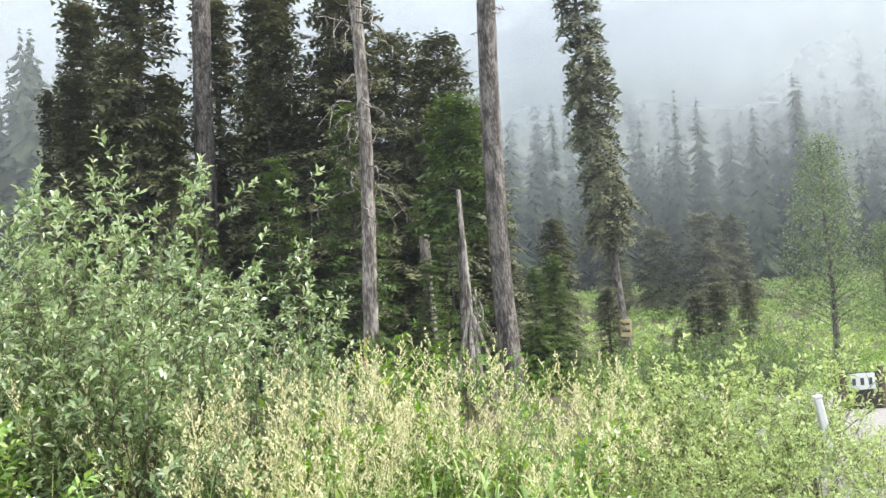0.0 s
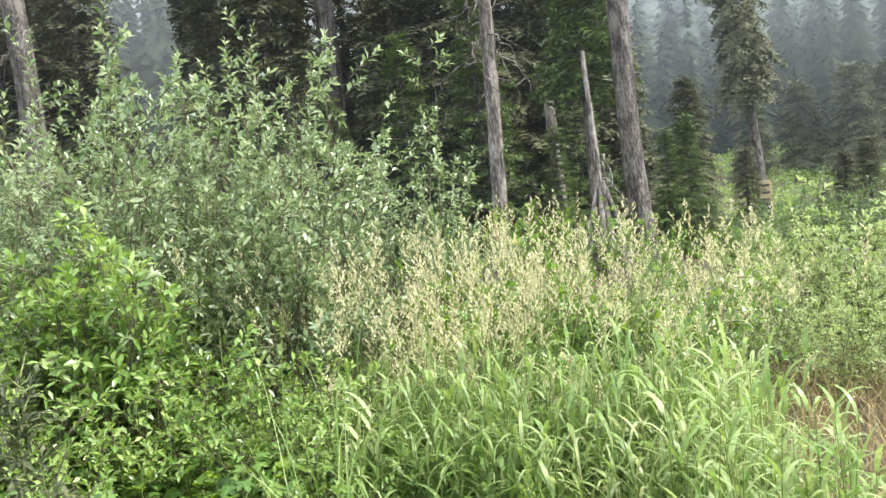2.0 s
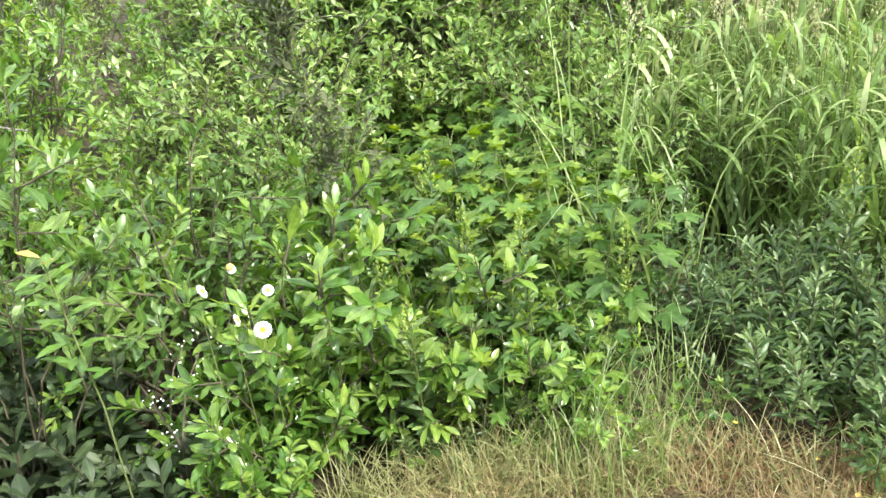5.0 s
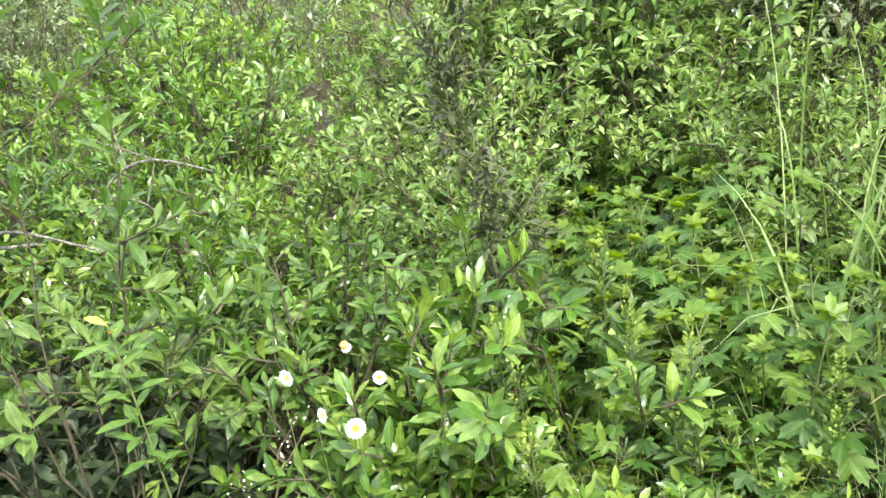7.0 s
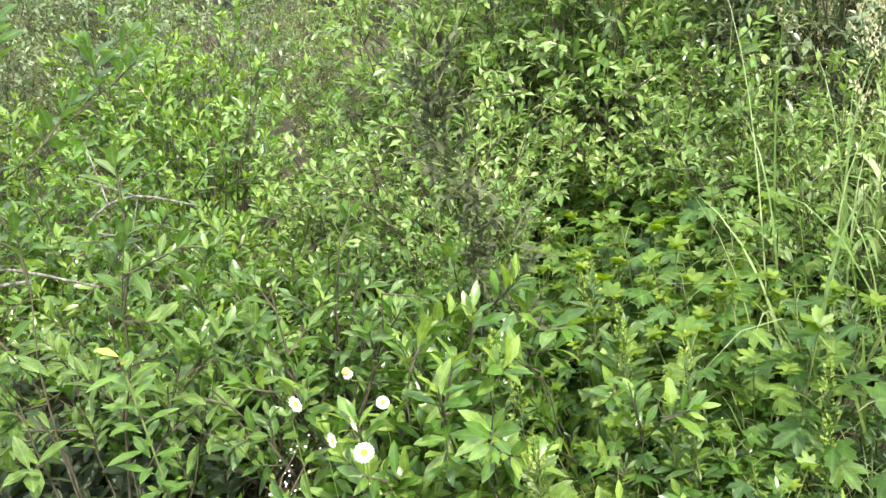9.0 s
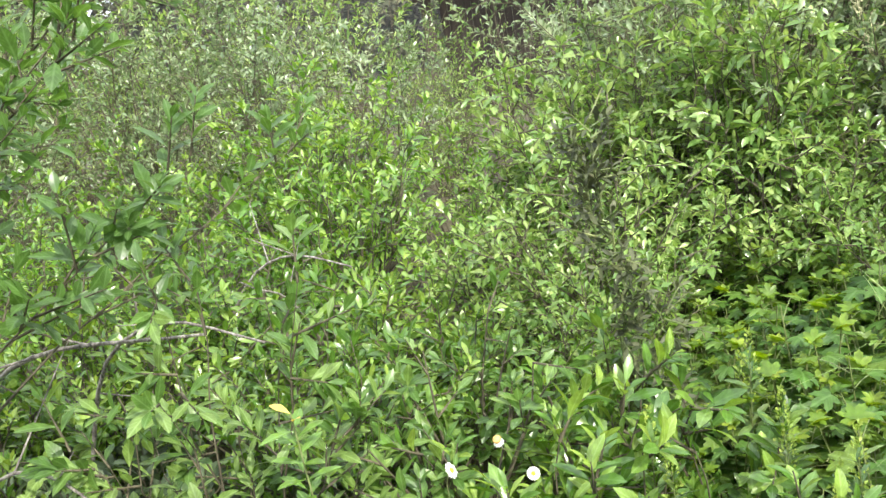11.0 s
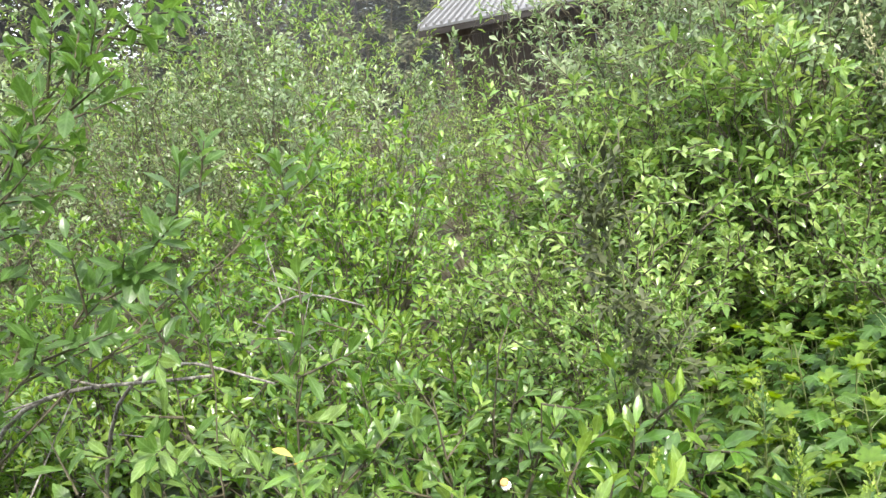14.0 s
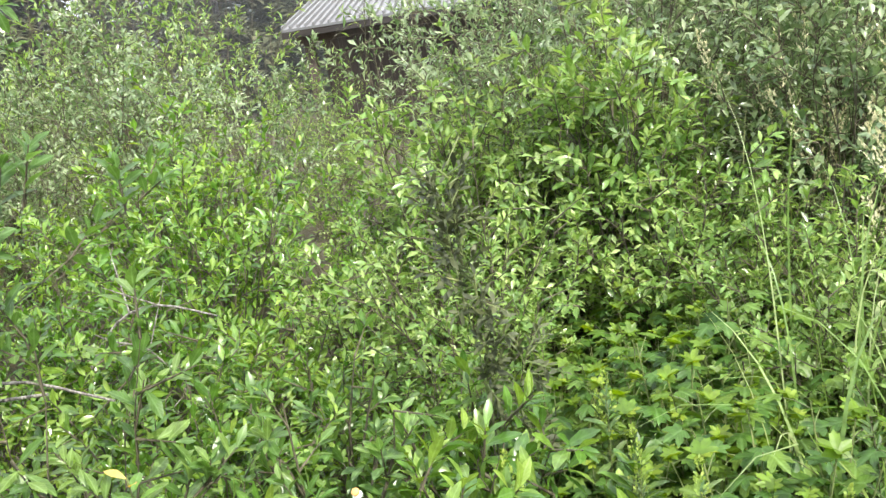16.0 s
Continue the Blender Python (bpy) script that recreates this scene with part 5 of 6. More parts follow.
def blossom_twig(x, y, h, seed):
    rng = np.random.default_rng(seed)
    ob = holder("blossom_twig", spot(x, y), "dark twig dotted with tiny white blossoms", "flower")
    p = np.array([[0, 0, -0.02], [0.03, 0.0, h * 0.6], [0.07, -0.05, h]])
    q = np.array([p[1], [0.0, 0.06, h * 0.85], [-0.02, 0.12, h * 0.95]])
    part_of(ob, "stalk", mesh_from("stalk", *tubes([(p, [0.004, 0.003, 0.0015]), (q, [0.003, 0.002, 0.001])], 5), TWIG))
    for k in range(26):
        line = p if k % 2 else q
        t = rng.uniform(0.9, 2.0)
        i = min(int(t), 1)
        c = line[i] + (line[i + 1] - line[i]) * (t - i) + rng.normal(0, 0.014, 3)
        bm = bmesh.new()
        bmesh.ops.create_icosphere(bm, subdivisions=1, radius=rng.uniform(0.0014, 0.0029), matrix=Matrix.Translation(c))
        part("blossom", bm, PETAL, ob)


blossom_twig(-1.2, 1.33, 0.37, 3)
blossom_twig(-1.3, 1.37, 0.35, 4)


def yellow_shoot(x, y, z, seed):
    rng = np.random.default_rng(seed)
    ob = holder("willow_shoot", spot(x, y), "willow shoot with yellowed autumn leaves", "shoot", "shoots with yellowed leaves")
    part_of(ob, "stalk", mesh_from("stalk", *tubes([(np.array([[0, 0, -0.02], [0.01, 0.01, z * 0.6], [0, 0, z]]), [0.0022, 0.0018, 0.0014])], 5), GREEN_STEM))
    for k in range(26):
        a = k * 2.4 + seed
        at = np.array([[0, 0, z * (1 - 0.013 * k) - 0.004 * (k % 3)]])
        leaf = scatter(WILLOW_LEAF, at, np.array([[math.cos(a), math.sin(a), rng.uniform(0.1, 0.8)]]), np.array([[0.2, 0, 1.0]]), np.array([0.034 if k < 2 else rng.uniform(0.042, 0.058)]), np.array([rng.uniform(0.013, 0.019)]))
        part_of(ob, "leaf", mesh_from("leaf", *leaf, YELLOW if k < 2 else WILLOW))


yellow_shoot(-1.14, 1.19, 0.7, 4)


# ---- grasses ----
def blades(x, y, height, width, rng, bend=1.5, segments=5, lean=0.3, z0=None, power=1.6):
    """Arching blades as strips of triangles, rooted at x, y (and z0): each one leans, then bends over towards its tip."""
    n = len(x)
    a = rng.uniform(0, 6.28, n)
    d = np.stack([np.cos(a), np.sin(a)], -1)
    sdir = np.stack([-d[:, 1], d[:, 0]], -1)
    first = lean * rng.uniform(0, 1, n)
    more = bend * rng.uniform(0.15, 1.0, n)
    z = ground_z(x, y) - 0.01 if z0 is None else np.array(z0, float)
    out = np.zeros(n)
    vs = []
    for k in range(segments + 1):
        u = k / segments
        w = width * (1 - u ** 2.4) * (0.6 + 0.4 * min(1, u * 3)) + 0.0003
        c = np.stack([x + d[:, 0] * out, y + d[:, 1] * out, z], -1)
        off = np.stack([sdir[:, 0] * w, sdir[:, 1] * w, 0 * w], -1) * 0.5
        vs += [c - off, c + off]
        th = np.clip(first + more * ((k + 0.5) / segments) ** power, 0, 2.5)
        out = out + np.sin(th) * height / segments
        z = np.maximum(z + np.cos(th) * height / segments, ground_z(x, y) + 0.004)
    v = np.stack(vs, 1)
    k = 2 * np.arange(segments)
    t = np.concatenate([np.stack([k, k + 1, k + 3], -1), np.stack([k, k + 3, k + 2], -1)])
    f = t[None] + (np.arange(n) * 2 * (segments + 1))[:, None, None]
    return v.reshape(-1, 3), f.reshape(-1, 3)


def reeds(x, y, height, rng):
    """Upright stalks, each with arching leaves set along it."""
    n, per = len(x), 8
    lean = rng.normal(0, 0.07, (n, 2))
    z = ground_z(x, y)
    lines = [(np.array([[x[i], y[i], z[i] - 0.02], [x[i] + lean[i, 0] * height[i], y[i] + lean[i, 1] * height[i], z[i] + height[i]]]), [0.0026, 0.0012]) for i in range(n)]
    u = np.tile(0.18 + 0.8 * np.arange(per) / per, n) + rng.uniform(0, 0.1, n * per)
    k = np.repeat(np.arange(n), per)
    L = rng.uniform(0.11, 0.27, n * per) * (1.15 - 0.5 * u)
    leaf = blades(x[k] + lean[k, 0] * height[k] * u, y[k] + lean[k, 1] * height[k] * u, L, rng.uniform(0.009, 0.018, n * per), rng, bend=2.6, segments=7, lean=0.8, z0=z[k] + height[k] * u, power=1.2)
    return tubes(lines, 3), leaf


def in_area(rng, n, x0, x1, y0, y1):
    return rng.uniform(x0, x1, n), rng.uniform(y0, y1, n)


def seed_heads(x, y, height, rng):
    """Stalks, each with a tapering panicle of spikelets."""
    n = len(x)
    z0 = ground_z(x, y)
    lean = rng.normal(0, 0.16, (n, 2))
    lines, at, ax, fc, ln = [], [], [], [], []
    for i in range(n):
        h = height[i]
        root = np.array([x[i], y[i], z0[i] - 0.02])
        tip = root + np.array([lean[i, 0] * h, lean[i, 1] * h, h])
        lines.append((np.stack([root, root * 0.45 + tip * 0.55 - [lean[i, 0] * 0.1, lean[i, 1] * 0.1, 0], tip]), [0.0022, 0.0018, 0.0008]))
        L = h * rng.uniform(0.16, 0.3)
        br = rng.integers(10, 15)
        per = 7
        f = np.repeat((np.arange(br) + rng.random(br)) / br, per)
        m = br * per
        a = np.repeat(rng.uniform(0, 6.28, br), per) + rng.normal(0, 0.12, m)
        u = np.tile(np.linspace(0.25, 1.0, per), br)
        reach = 0.042 * (1 - 0.75 * f) * u
        c = tip + (root - tip)[None] / h * (L * (1 - f))[:, None]
        at.append(c + np.stack([np.cos(a) * reach, np.sin(a) * reach, 0.045 * (1 - 0.5 * f) * u], -1) + rng.normal(0, 0.002, (m, 3)))
        ax.append(np.stack([np.cos(a) * 0.5, np.sin(a) * 0.5, np.full(m, 0.9)], -1) + rng.normal(0, 0.3, (m, 3)))
        fc.append(rng.normal(0, 1, (m, 3)))
        ln.append(rng.uniform(0.01, 0.018, m))
    at, ax, fc, ln = map(np.concatenate, (at, ax, fc, ln))
    spike = (np.array([(0, 0, 0), (0.4, -0.5, 0.1), (0.4, 0.5, 0.1), (1, 0, 0)], float), np.array([(0, 1, 2), (1, 3, 2)]))
    return tubes(lines, 3), scatter(spike, at, ax, fc, ln, ln * 0.42)


def plant_grass():
    rng = np.random.default_rng(33)
    xs, ys, hs, ws = [], [], [], []

    def add(n, x0, x1, y0, y1, h0, h1, w0, w1):
        x, y = in_area(rng, n, x0, x1, y0, y1)
        xs.append(x), ys.append(y), hs.append(rng.uniform(h0, h1, n)), ws.append(rng.uniform(w0, w1, n))

    add(900, -1.0, 0.45, 2.75, 3.5, 0.25, 0.55, 0.006, 0.014)
    add(800, -1.1, 0.5, 3.4, 5.2, 0.25, 0.55, 0.008, 0.015)
    add(18, -0.95, -0.6, 2.25, 2.6, 0.5, 0.85, 0.006, 0.011)
    add(250, -0.6, 0.5, 5.0, 7.0, 0.35, 0.65, 0.007, 0.014)
    v, f = blades(*map(np.concatenate, (xs, ys, hs, ws)), rng, bend=2.7, segments=8, lean=0.35, power=2.6)
    tagged(new("tall_grass", mesh_from("tall_grass", v, f, GRASS)), "tall arching green grass with broad pale blades", "grass", kind="stuff")
    x, y = in_area(rng, 480, -0.95, 0.45, 2.75, 3.6)
    x2, y2 = in_area(rng, 80, 0.08, 0.6, 2.35, 2.8)
    h = rng.uniform(0.32, 0.7, len(x) + len(x2))
    x, y = np.r_[x, x2], np.r_[y, y2]
    stalk, leaf = reeds(x, y, h, rng)
    ob = holder("reed_grass", pose(0, 0, 0), "reed grass with broad recurved pale leaves", "grass", kind="stuff")
    part_of(ob, "stalks", mesh_from("stalks", *stalk, GREEN_STEM), kind="stuff")
    part_of(ob, "leaves", mesh_from("leaves", *leaf, GRASS), "pale recurved leaf blades", kind="stuff")

    x, y = in_area(rng, 400, -1.15, 1.25, 3.15, 5.4)
    x2, y2 = in_area(rng, 70, -1.25, -0.3, 3.2, 4.2)
    x3, y3 = in_area(rng, 45, -1.75, -1.05, 3.6, 4.4)
    x, y = np.r_[x, x2, x3], np.r_[y, y2, y3]
    keep = x + rng.normal(0, 0.16, len(x)) < 0.1 + 0.16 * (y - 1.2)
    x, y = x[keep], y[keep]
    h = rng.uniform(0.55, 1.22, len(x)) * np.interp(x, [-1, 0.0, 0.9], [1.0, 0.92, 0.8])
    stalk, spikes = seed_heads(x, y, h, rng)
    ob = holder("seeding_grass", pose(0, 0, 0), "flowering grass with feathery pale straw seed heads", "grass", kind="stuff")
    part_of(ob, "stalks", mesh_from("stalks", *stalk, GREEN_STEM), kind="stuff")
    part_of(ob, "seed_heads", mesh_from("seed_heads", *spikes, SEED), "feathery straw-coloured seed heads", kind="stuff")

    x, y = np.r_[rng.normal(-0.9, 0.09, 20), rng.normal(-0.62, 0.05, 7)], np.r_[rng.normal(2.68, 0.08, 20), rng.normal(1.96, 0.05, 7)]
    h = np.r_[rng.uniform(0.6, 1.15, 20), rng.uniform(0.22, 0.36, 7)]
    v, f = blades(x, y, h, rng.uniform(0.003, 0.0075, len(x)), rng, bend=2.6, segments=10, lean=0.14, power=4.0)
    tagged(new("arching_grass", mesh_from("arching_grass", v, f, GRASS)), "slender upright grass with tips arching over the herbs", "grass", kind="stuff")

    def verge(n, x0, x1, y0, y1, over):
        x, y = in_area(rng, n, x0, x1, y0, y1)
        keep = (y < verge_edge(x) + rng.normal(over, 0.05, n)) & (x > -1.1 + 0.25 * np.sin(5 * y))
        return x[keep], y[keep]

    x, y = verge(46000, -1.25, 0.75, 1.0, 2.4, 0.05)
    tuft = 0.5 + 0.5 * np.sin(7.1 * x + 1.3) * np.sin(8.3 * y + 0.4) + 0.3 * np.sin(19 * x - 11 * y)
    v, f = blades(x, y, rng.uniform(0.04, 0.13, len(x)) * (0.6 + 0.8 * np.clip(tuft, 0, 1)), rng.uniform(0.001, 0.0024, len(x)), rng, bend=2.0, segments=3, lean=1.2)
    tagged(new("dry_grass", mesh_from("dry_grass", v, f, STRAW)), "trampled dry straw-coloured grass at the gravel's edge", "grass", kind="stuff")
    x, y = verge(20000, -1.05, 0.65, 1.1, 2.4, 0.03)
    keep = np.sin(5.3 * x + 2.0) * np.sin(6.1 * y) + 0.5 * np.sin(14 * x + 9 * y) + rng.normal(0, 0.3, len(x)) > -0.15
    x, y = x[keep], y[keep]
    v, f = blades(x, y, rng.uniform(0.03, 0.12, len(x)), rng.uniform(0.001, 0.0024, len(x)), rng, bend=2.1, segments=4, lean=0.8)
    tagged(new("short_grass", mesh_from("short_grass", v, f, GRASS_TAN)), "fading green grass in tufts through the dry straw", "grass", kind="stuff")
    x, y = verge(4000, -1.1, 0.75, 1.0, 2.45, 0.06)
    keep = np.sin(4.1 * x - 1.0) * np.sin(4.7 * y + 2.2) + rng.normal(0, 0.35, len(x)) > 0.1
    x, y = x[keep], y[keep]
    n = len(x)
    ln = rng.uniform(0.005, 0.014, n)
    v, f, _ = scatter(FLAKE, np.stack([x, y, ground_z(x, y) + 0.012 + rng.uniform(0, 0.02, n)], -1), rng.normal(0, 1, (n, 3)) * [1, 1, 0.4], rng.normal(0, 0.5, (n, 3)) + [0, 0, 1], ln, ln * 0.45)
    tagged(new("leaf_litter", mesh_from("leaf_litter", v, f, RUST)), "rust-brown dead leaves scattered among the straw", "leaf litter", kind="stuff")
    x = np.where(rng.random(1500) < 0.7, rng.uniform(-0.95, -0.45, 1500), rng.uniform(-0.45, 0.6, 1500))
    y = verge_edge(x) + rng.normal(-0.02, 0.06, 1500)
    v, f = blades(x, y, rng.uniform(0.06, 0.2, 1500), rng.uniform(0.0014, 0.003, 1500), rng, bend=2.0, segments=5, lean=0.7)
    tagged(new("grass_fringe", mesh_from("grass_fringe", v, f, GRASS_TAN)), "ragged fading grass where the straw meets the herbs", "grass", kind="stuff")
    x = rng.uniform(-0.4, 0.6, 1300)
    y = verge_edge(x) + rng.normal(0.0, 0.06, 1300)
    v, f = blades(x, y, rng.uniform(0.04, 0.13, 1300), rng.uniform(0.0015, 0.003, 1300), rng, bend=1.8, segments=4, lean=1.0)
    tagged(new("rust_grass", mesh_from("rust_grass", v, f, RUST)), "rust-brown withered stems under the dark clumps", "grass", kind="stuff")
    x, y = verge(9000, -0.55, 0.75, 1.2, 2.4, 0.04)
    keep = np.sin(6.3 * x - 0.4) * np.sin(7.7 * y + 1.1) + 0.4 * np.sin(21 * x + 5 * y) + 0.5 * x + rng.normal(0, 0.25, len(x)) > 0.15
    x, y = x[keep], y[keep]
    v, f = blades(x, y, rng.uniform(0.02, 0.07, len(x)), rng.uniform(0.0015, 0.004, len(x)), rng, bend=2.0, segments=3, lean=1.2)
    tagged(new("rust_grass", mesh_from("rust_grass", v, f, RUST)), "patches of rust-red withered herbs in the straw", "grass", kind="stuff")
    x, y = in_area(rng, 34, -0.5, 0.1, 1.98, 2.2)
    v, f = blades(x, y, rng.uniform(0.12, 0.28, len(x)), rng.uniform(0.0014, 0.0028, len(x)), rng, bend=1.5, segments=8, lean=1.2, power=1.0)
    tagged(new("dead_stems", mesh_from("dead_stems", v, f, SEED)), "pale dead grass stems arching out over the straw", "grass", kind="stuff")
    x, y = in_area(rng, 45, -2.3, -1.2, 3.1, 3.7)
    v, f = blades(x, y, rng.uniform(0.6, 1.1, len(x)), rng.uniform(0.003, 0.006, len(x)), rng, bend=1.5, segments=7, lean=0.4)
    tagged(new("grass_stems", mesh_from("grass_stems", v, f, GRASS_TAN)), "thin arching grass stems before the willows", "grass", kind="stuff")
    x, y = in_area(rng, 330, -0.85, -0.42, 1.72, 2.15)
    x2, y2 = in_area(rng, 90, -0.85, -0.4, 2.0, 2.5)
    x, y = np.r_[x, x2], np.r_[y, y2]
    v, f = blades(x, y, rng.uniform(0.1, 0.32, len(x)), rng.uniform(0.0016, 0.0036, len(x)), rng, bend=1.7, segments=5, lean=0.25)
    tagged(new("fine_grass", mesh_from("fine_grass", v, f, GRASS)), "fine pale green grass stems before the herbs", "grass", kind="stuff")
    x, y = in_area(rng, 240, 0.12, 0.7, 2.2, 3.0)
    v, f = blades(x, y, rng.uniform(0.15, 0.45, len(x)), rng.uniform(0.003, 0.007, len(x)), rng, bend=2.0, segments=6, lean=0.5)
    tagged(new("dry_grass", mesh_from("dry_grass", v, f, SEED)), "tall bleached grass stems at the gravel's edge", "grass", kind="stuff")
    x, y = in_area(rng, 3200, 0.0, 1.3, 2.05, 5.0)
    keep = x > 0.05 + 0.2 * (y - 2.2)
    v, f = blades(x[keep], y[keep], rng.uniform(0.1, 0.4, keep.sum()), rng.uniform(0.002, 0.005, keep.sum()), rng, bend=1.8, segments=4, lean=0.6)
    tagged(new("dry_grass", mesh_from("dry_grass", v, f, STRAW)), "bleached dry grass leaning over the gravel's edge", "grass", kind="stuff")


plant_grass()


def plant_meadow():
    """Low bright growth in the clearing: mounds of small leaves."""
    rng = np.random.default_rng(52)
    at, ln = [], []
    for _ in range(1000):
        y = 13 + 47 * rng.random() ** 1.3
        x = rng.uniform(0.4 + 0.02 * y, 4 + 0.62 * y)
        r = rng.uniform(0.35, 0.9) * (0.7 + y / 50)
        n = 90
        p = rng.normal(0, 1, (n, 3))
        p = unit(p) * r * rng.uniform(0.75, 1.05, (n, 1))
        p[:, 2] = np.abs(p[:, 2]) * 0.55
        at.append(p + [x, y, float(ground_z(x, y))])
        ln.append(rng.uniform(0.05, 0.115, n) * (0.6 + y / 35))
    at, ln = np.concatenate(at), np.concatenate(ln)
    n = len(at)
    v, f, _ = scatter(FLAKE, at, rng.normal(0, 1, (n, 3)), rng.normal(0, 0.5, (n, 3)) + [0, 0, 1], ln, ln * 0.6)
    tagged(new("meadow_growth", mesh_from("meadow_growth", v, f, MEADOW)), "bright green low shrubs and herbs covering the clearing", "meadow", kind="stuff")


plant_meadow()


def broadleaf(name, label, m, h, seed):
    rng = np.random.default_rng(seed)
    lines = [(np.array([[0, 0, -0.1], [0.05, 0, h * 0.35], [0.0, 0.05, h * 0.7], [0.02, 0, h]]), [0.1, 0.075, 0.045, 0.01])]
    at, ax = [], []
    for i in range(90):
        s = 0.16 + 0.84 * (i + rng.random()) / 90
        a, L = i * 2.4, 1.7 * (1.05 - s) ** 0.55 * rng.uniform(0.5, 1.15)
        b = np.array([0, 0, h * s])
        e = b + np.array([math.cos(a) * L, math.sin(a) * L, 0.5 * L])
        lines.append((np.stack([b, b * 0.5 + e * 0.5 + [0, 0, 0.05], e]), [0.016, 0.01, 0.004]))
        n = int(22 + 40 * L)
        u = rng.uniform(0.35, 1.05, (n, 1))
        at.append(b + (e - b) * u + rng.normal(0, 0.16, (n, 3)))
        ax.append(rng.normal(0, 0.7, (n, 3)) + [0, 0, -0.4])
    at, ax = np.concatenate(at), np.concatenate(ax)
    n = len(at)
    ln = rng.uniform(0.065, 0.115, n)
    ob = holder(name, m, label, "tree")
    part_of(ob, "trunk", mesh_from("trunk", *tubes(lines, 6), BARK))
    part_of(ob, "crown", mesh_from("crown", *scatter(PLAIN, at, ax, rng.normal(0, 1, (n, 3)), ln, ln * 0.62), POPLAR))
    return ob


poplar = broadleaf("poplar_tree", "slender young poplar with light airy foliage", spot(9.4, 25), 6.6, 81)
copy_thing(poplar, spot(11.6, 26.5, 70, 0.62))


# ---- flowers ----
def daisy(m, stalk=0.3, size=1.0):
    ob = holder("daisy", m @ Matrix.Scale(size, 4), "white ox-eye daisy with a yellow centre on a thin stem", "flower", "daisies")
    bm = bmesh.new()
    for i in range(18):
        a = i * 2 * math.pi / 18
        r = pose(0, 0, 0, 0, 4 * math.sin(i * 2.3), math.degrees(a))
        pts = [(0.005, -0.0018, 0.001), (0.012, -0.0032, 0.0018), (0.019, -0.0026, 0.001), (0.021, 0, 0.0), (0.019, 0.0026, 0.001), (0.012, 0.0032, 0.0018), (0.005, 0.0018, 0.001)]
        bm.faces.new([bm.verts.new(r @ Vector(p)) for p in pts])
    part("petals", bm, PETAL, ob, "white petals")
    bm = bmesh.new()
    bmesh.ops.create_uvsphere(bm, u_segments=12, v_segments=6, radius=0.0075, matrix=Matrix.Translation((0, 0, 0.002)) @ Matrix.Diagonal((1, 1, 0.55, 1)))
    part("disc", bm, DISC, ob, "yellow domed centre")
    down = np.array(m.to_3x3().inverted() @ Vector((0, 0, -1)))
    neck = np.array([0, 0, -0.02])
    v, f = tubes([(np.stack([[0, 0, 0], neck * 0.6 + down * 0.004, neck + down * 0.03, neck + down * stalk * 0.5 + [0.006, 0, 0], neck + down * stalk]), [0.0012, 0.0012, 0.0013, 0.0014, 0.0016])], 5)
    part_of(ob, "stem", mesh_from("stem", v, f, GREEN_STEM))
    return ob


for (x, y, z), tilt, turn, st, size in (((-1.026, 1.466, 0.423), 44, -32, 0.43, 0.8), ((-1.062, 1.39, 0.532), 58, 40, 0.54, 0.64), ((-1.024, 1.417, 0.471), 72, 40, 0.48, 0.57), ((-1.124, 1.57, 0.427), 52, -30, 0.43, 0.57)):
    daisy(pose(x, y, z, 0, 0, turn) @ pose(0, 0, 0, 0, tilt, 0), st / size, size)


def faded_daisy(x, y, z):
    """A flower past its bloom: a domed head with short hanging petals."""
    ob = holder("faded_daisy", pose(x, y, z, 25, 20, 0), "faded daisy with a pinkish dome and drooping petals", "flower")
    bm = bmesh.new()
    for i in range(12):
        r = pose(0, 0, 0, 0, 62, 30 * i)
        bm.faces.new([bm.verts.new(r @ Vector(p)) for p in ((0.004, -0.0018, 0.003), (0.01, -0.0026, 0.004), (0.014, 0, 0.004), (0.01, 0.0026, 0.004), (0.004, 0.0018, 0.003))])
    part("petals", bm, PETAL, ob, "drooping pale petals")
    bm = bmesh.new()
    bmesh.ops.create_uvsphere(bm, u_segments=12, v_segments=6, radius=0.008, matrix=Matrix.Translation((0, 0, 0.002)) @ Matrix.Diagonal((1, 1, 0.75, 1)))
    part("disc", bm, ORANGE, ob, "pinkish domed centre")
    part_of(ob, "stem", mesh_from("stem", *tubes([(np.array([[0, 0, 0], [0.0, 0.0, -0.03], [-0.15 * z, 0.2 * z, -0.55 * z], [-0.3 * z, 0.42 * z, -1.05 * z]]), [0.0012, 0.0013, 0.0014, 0.0016])], 5), GREEN_STEM))


faded_daisy(-1.205, 1.555, 0.466)


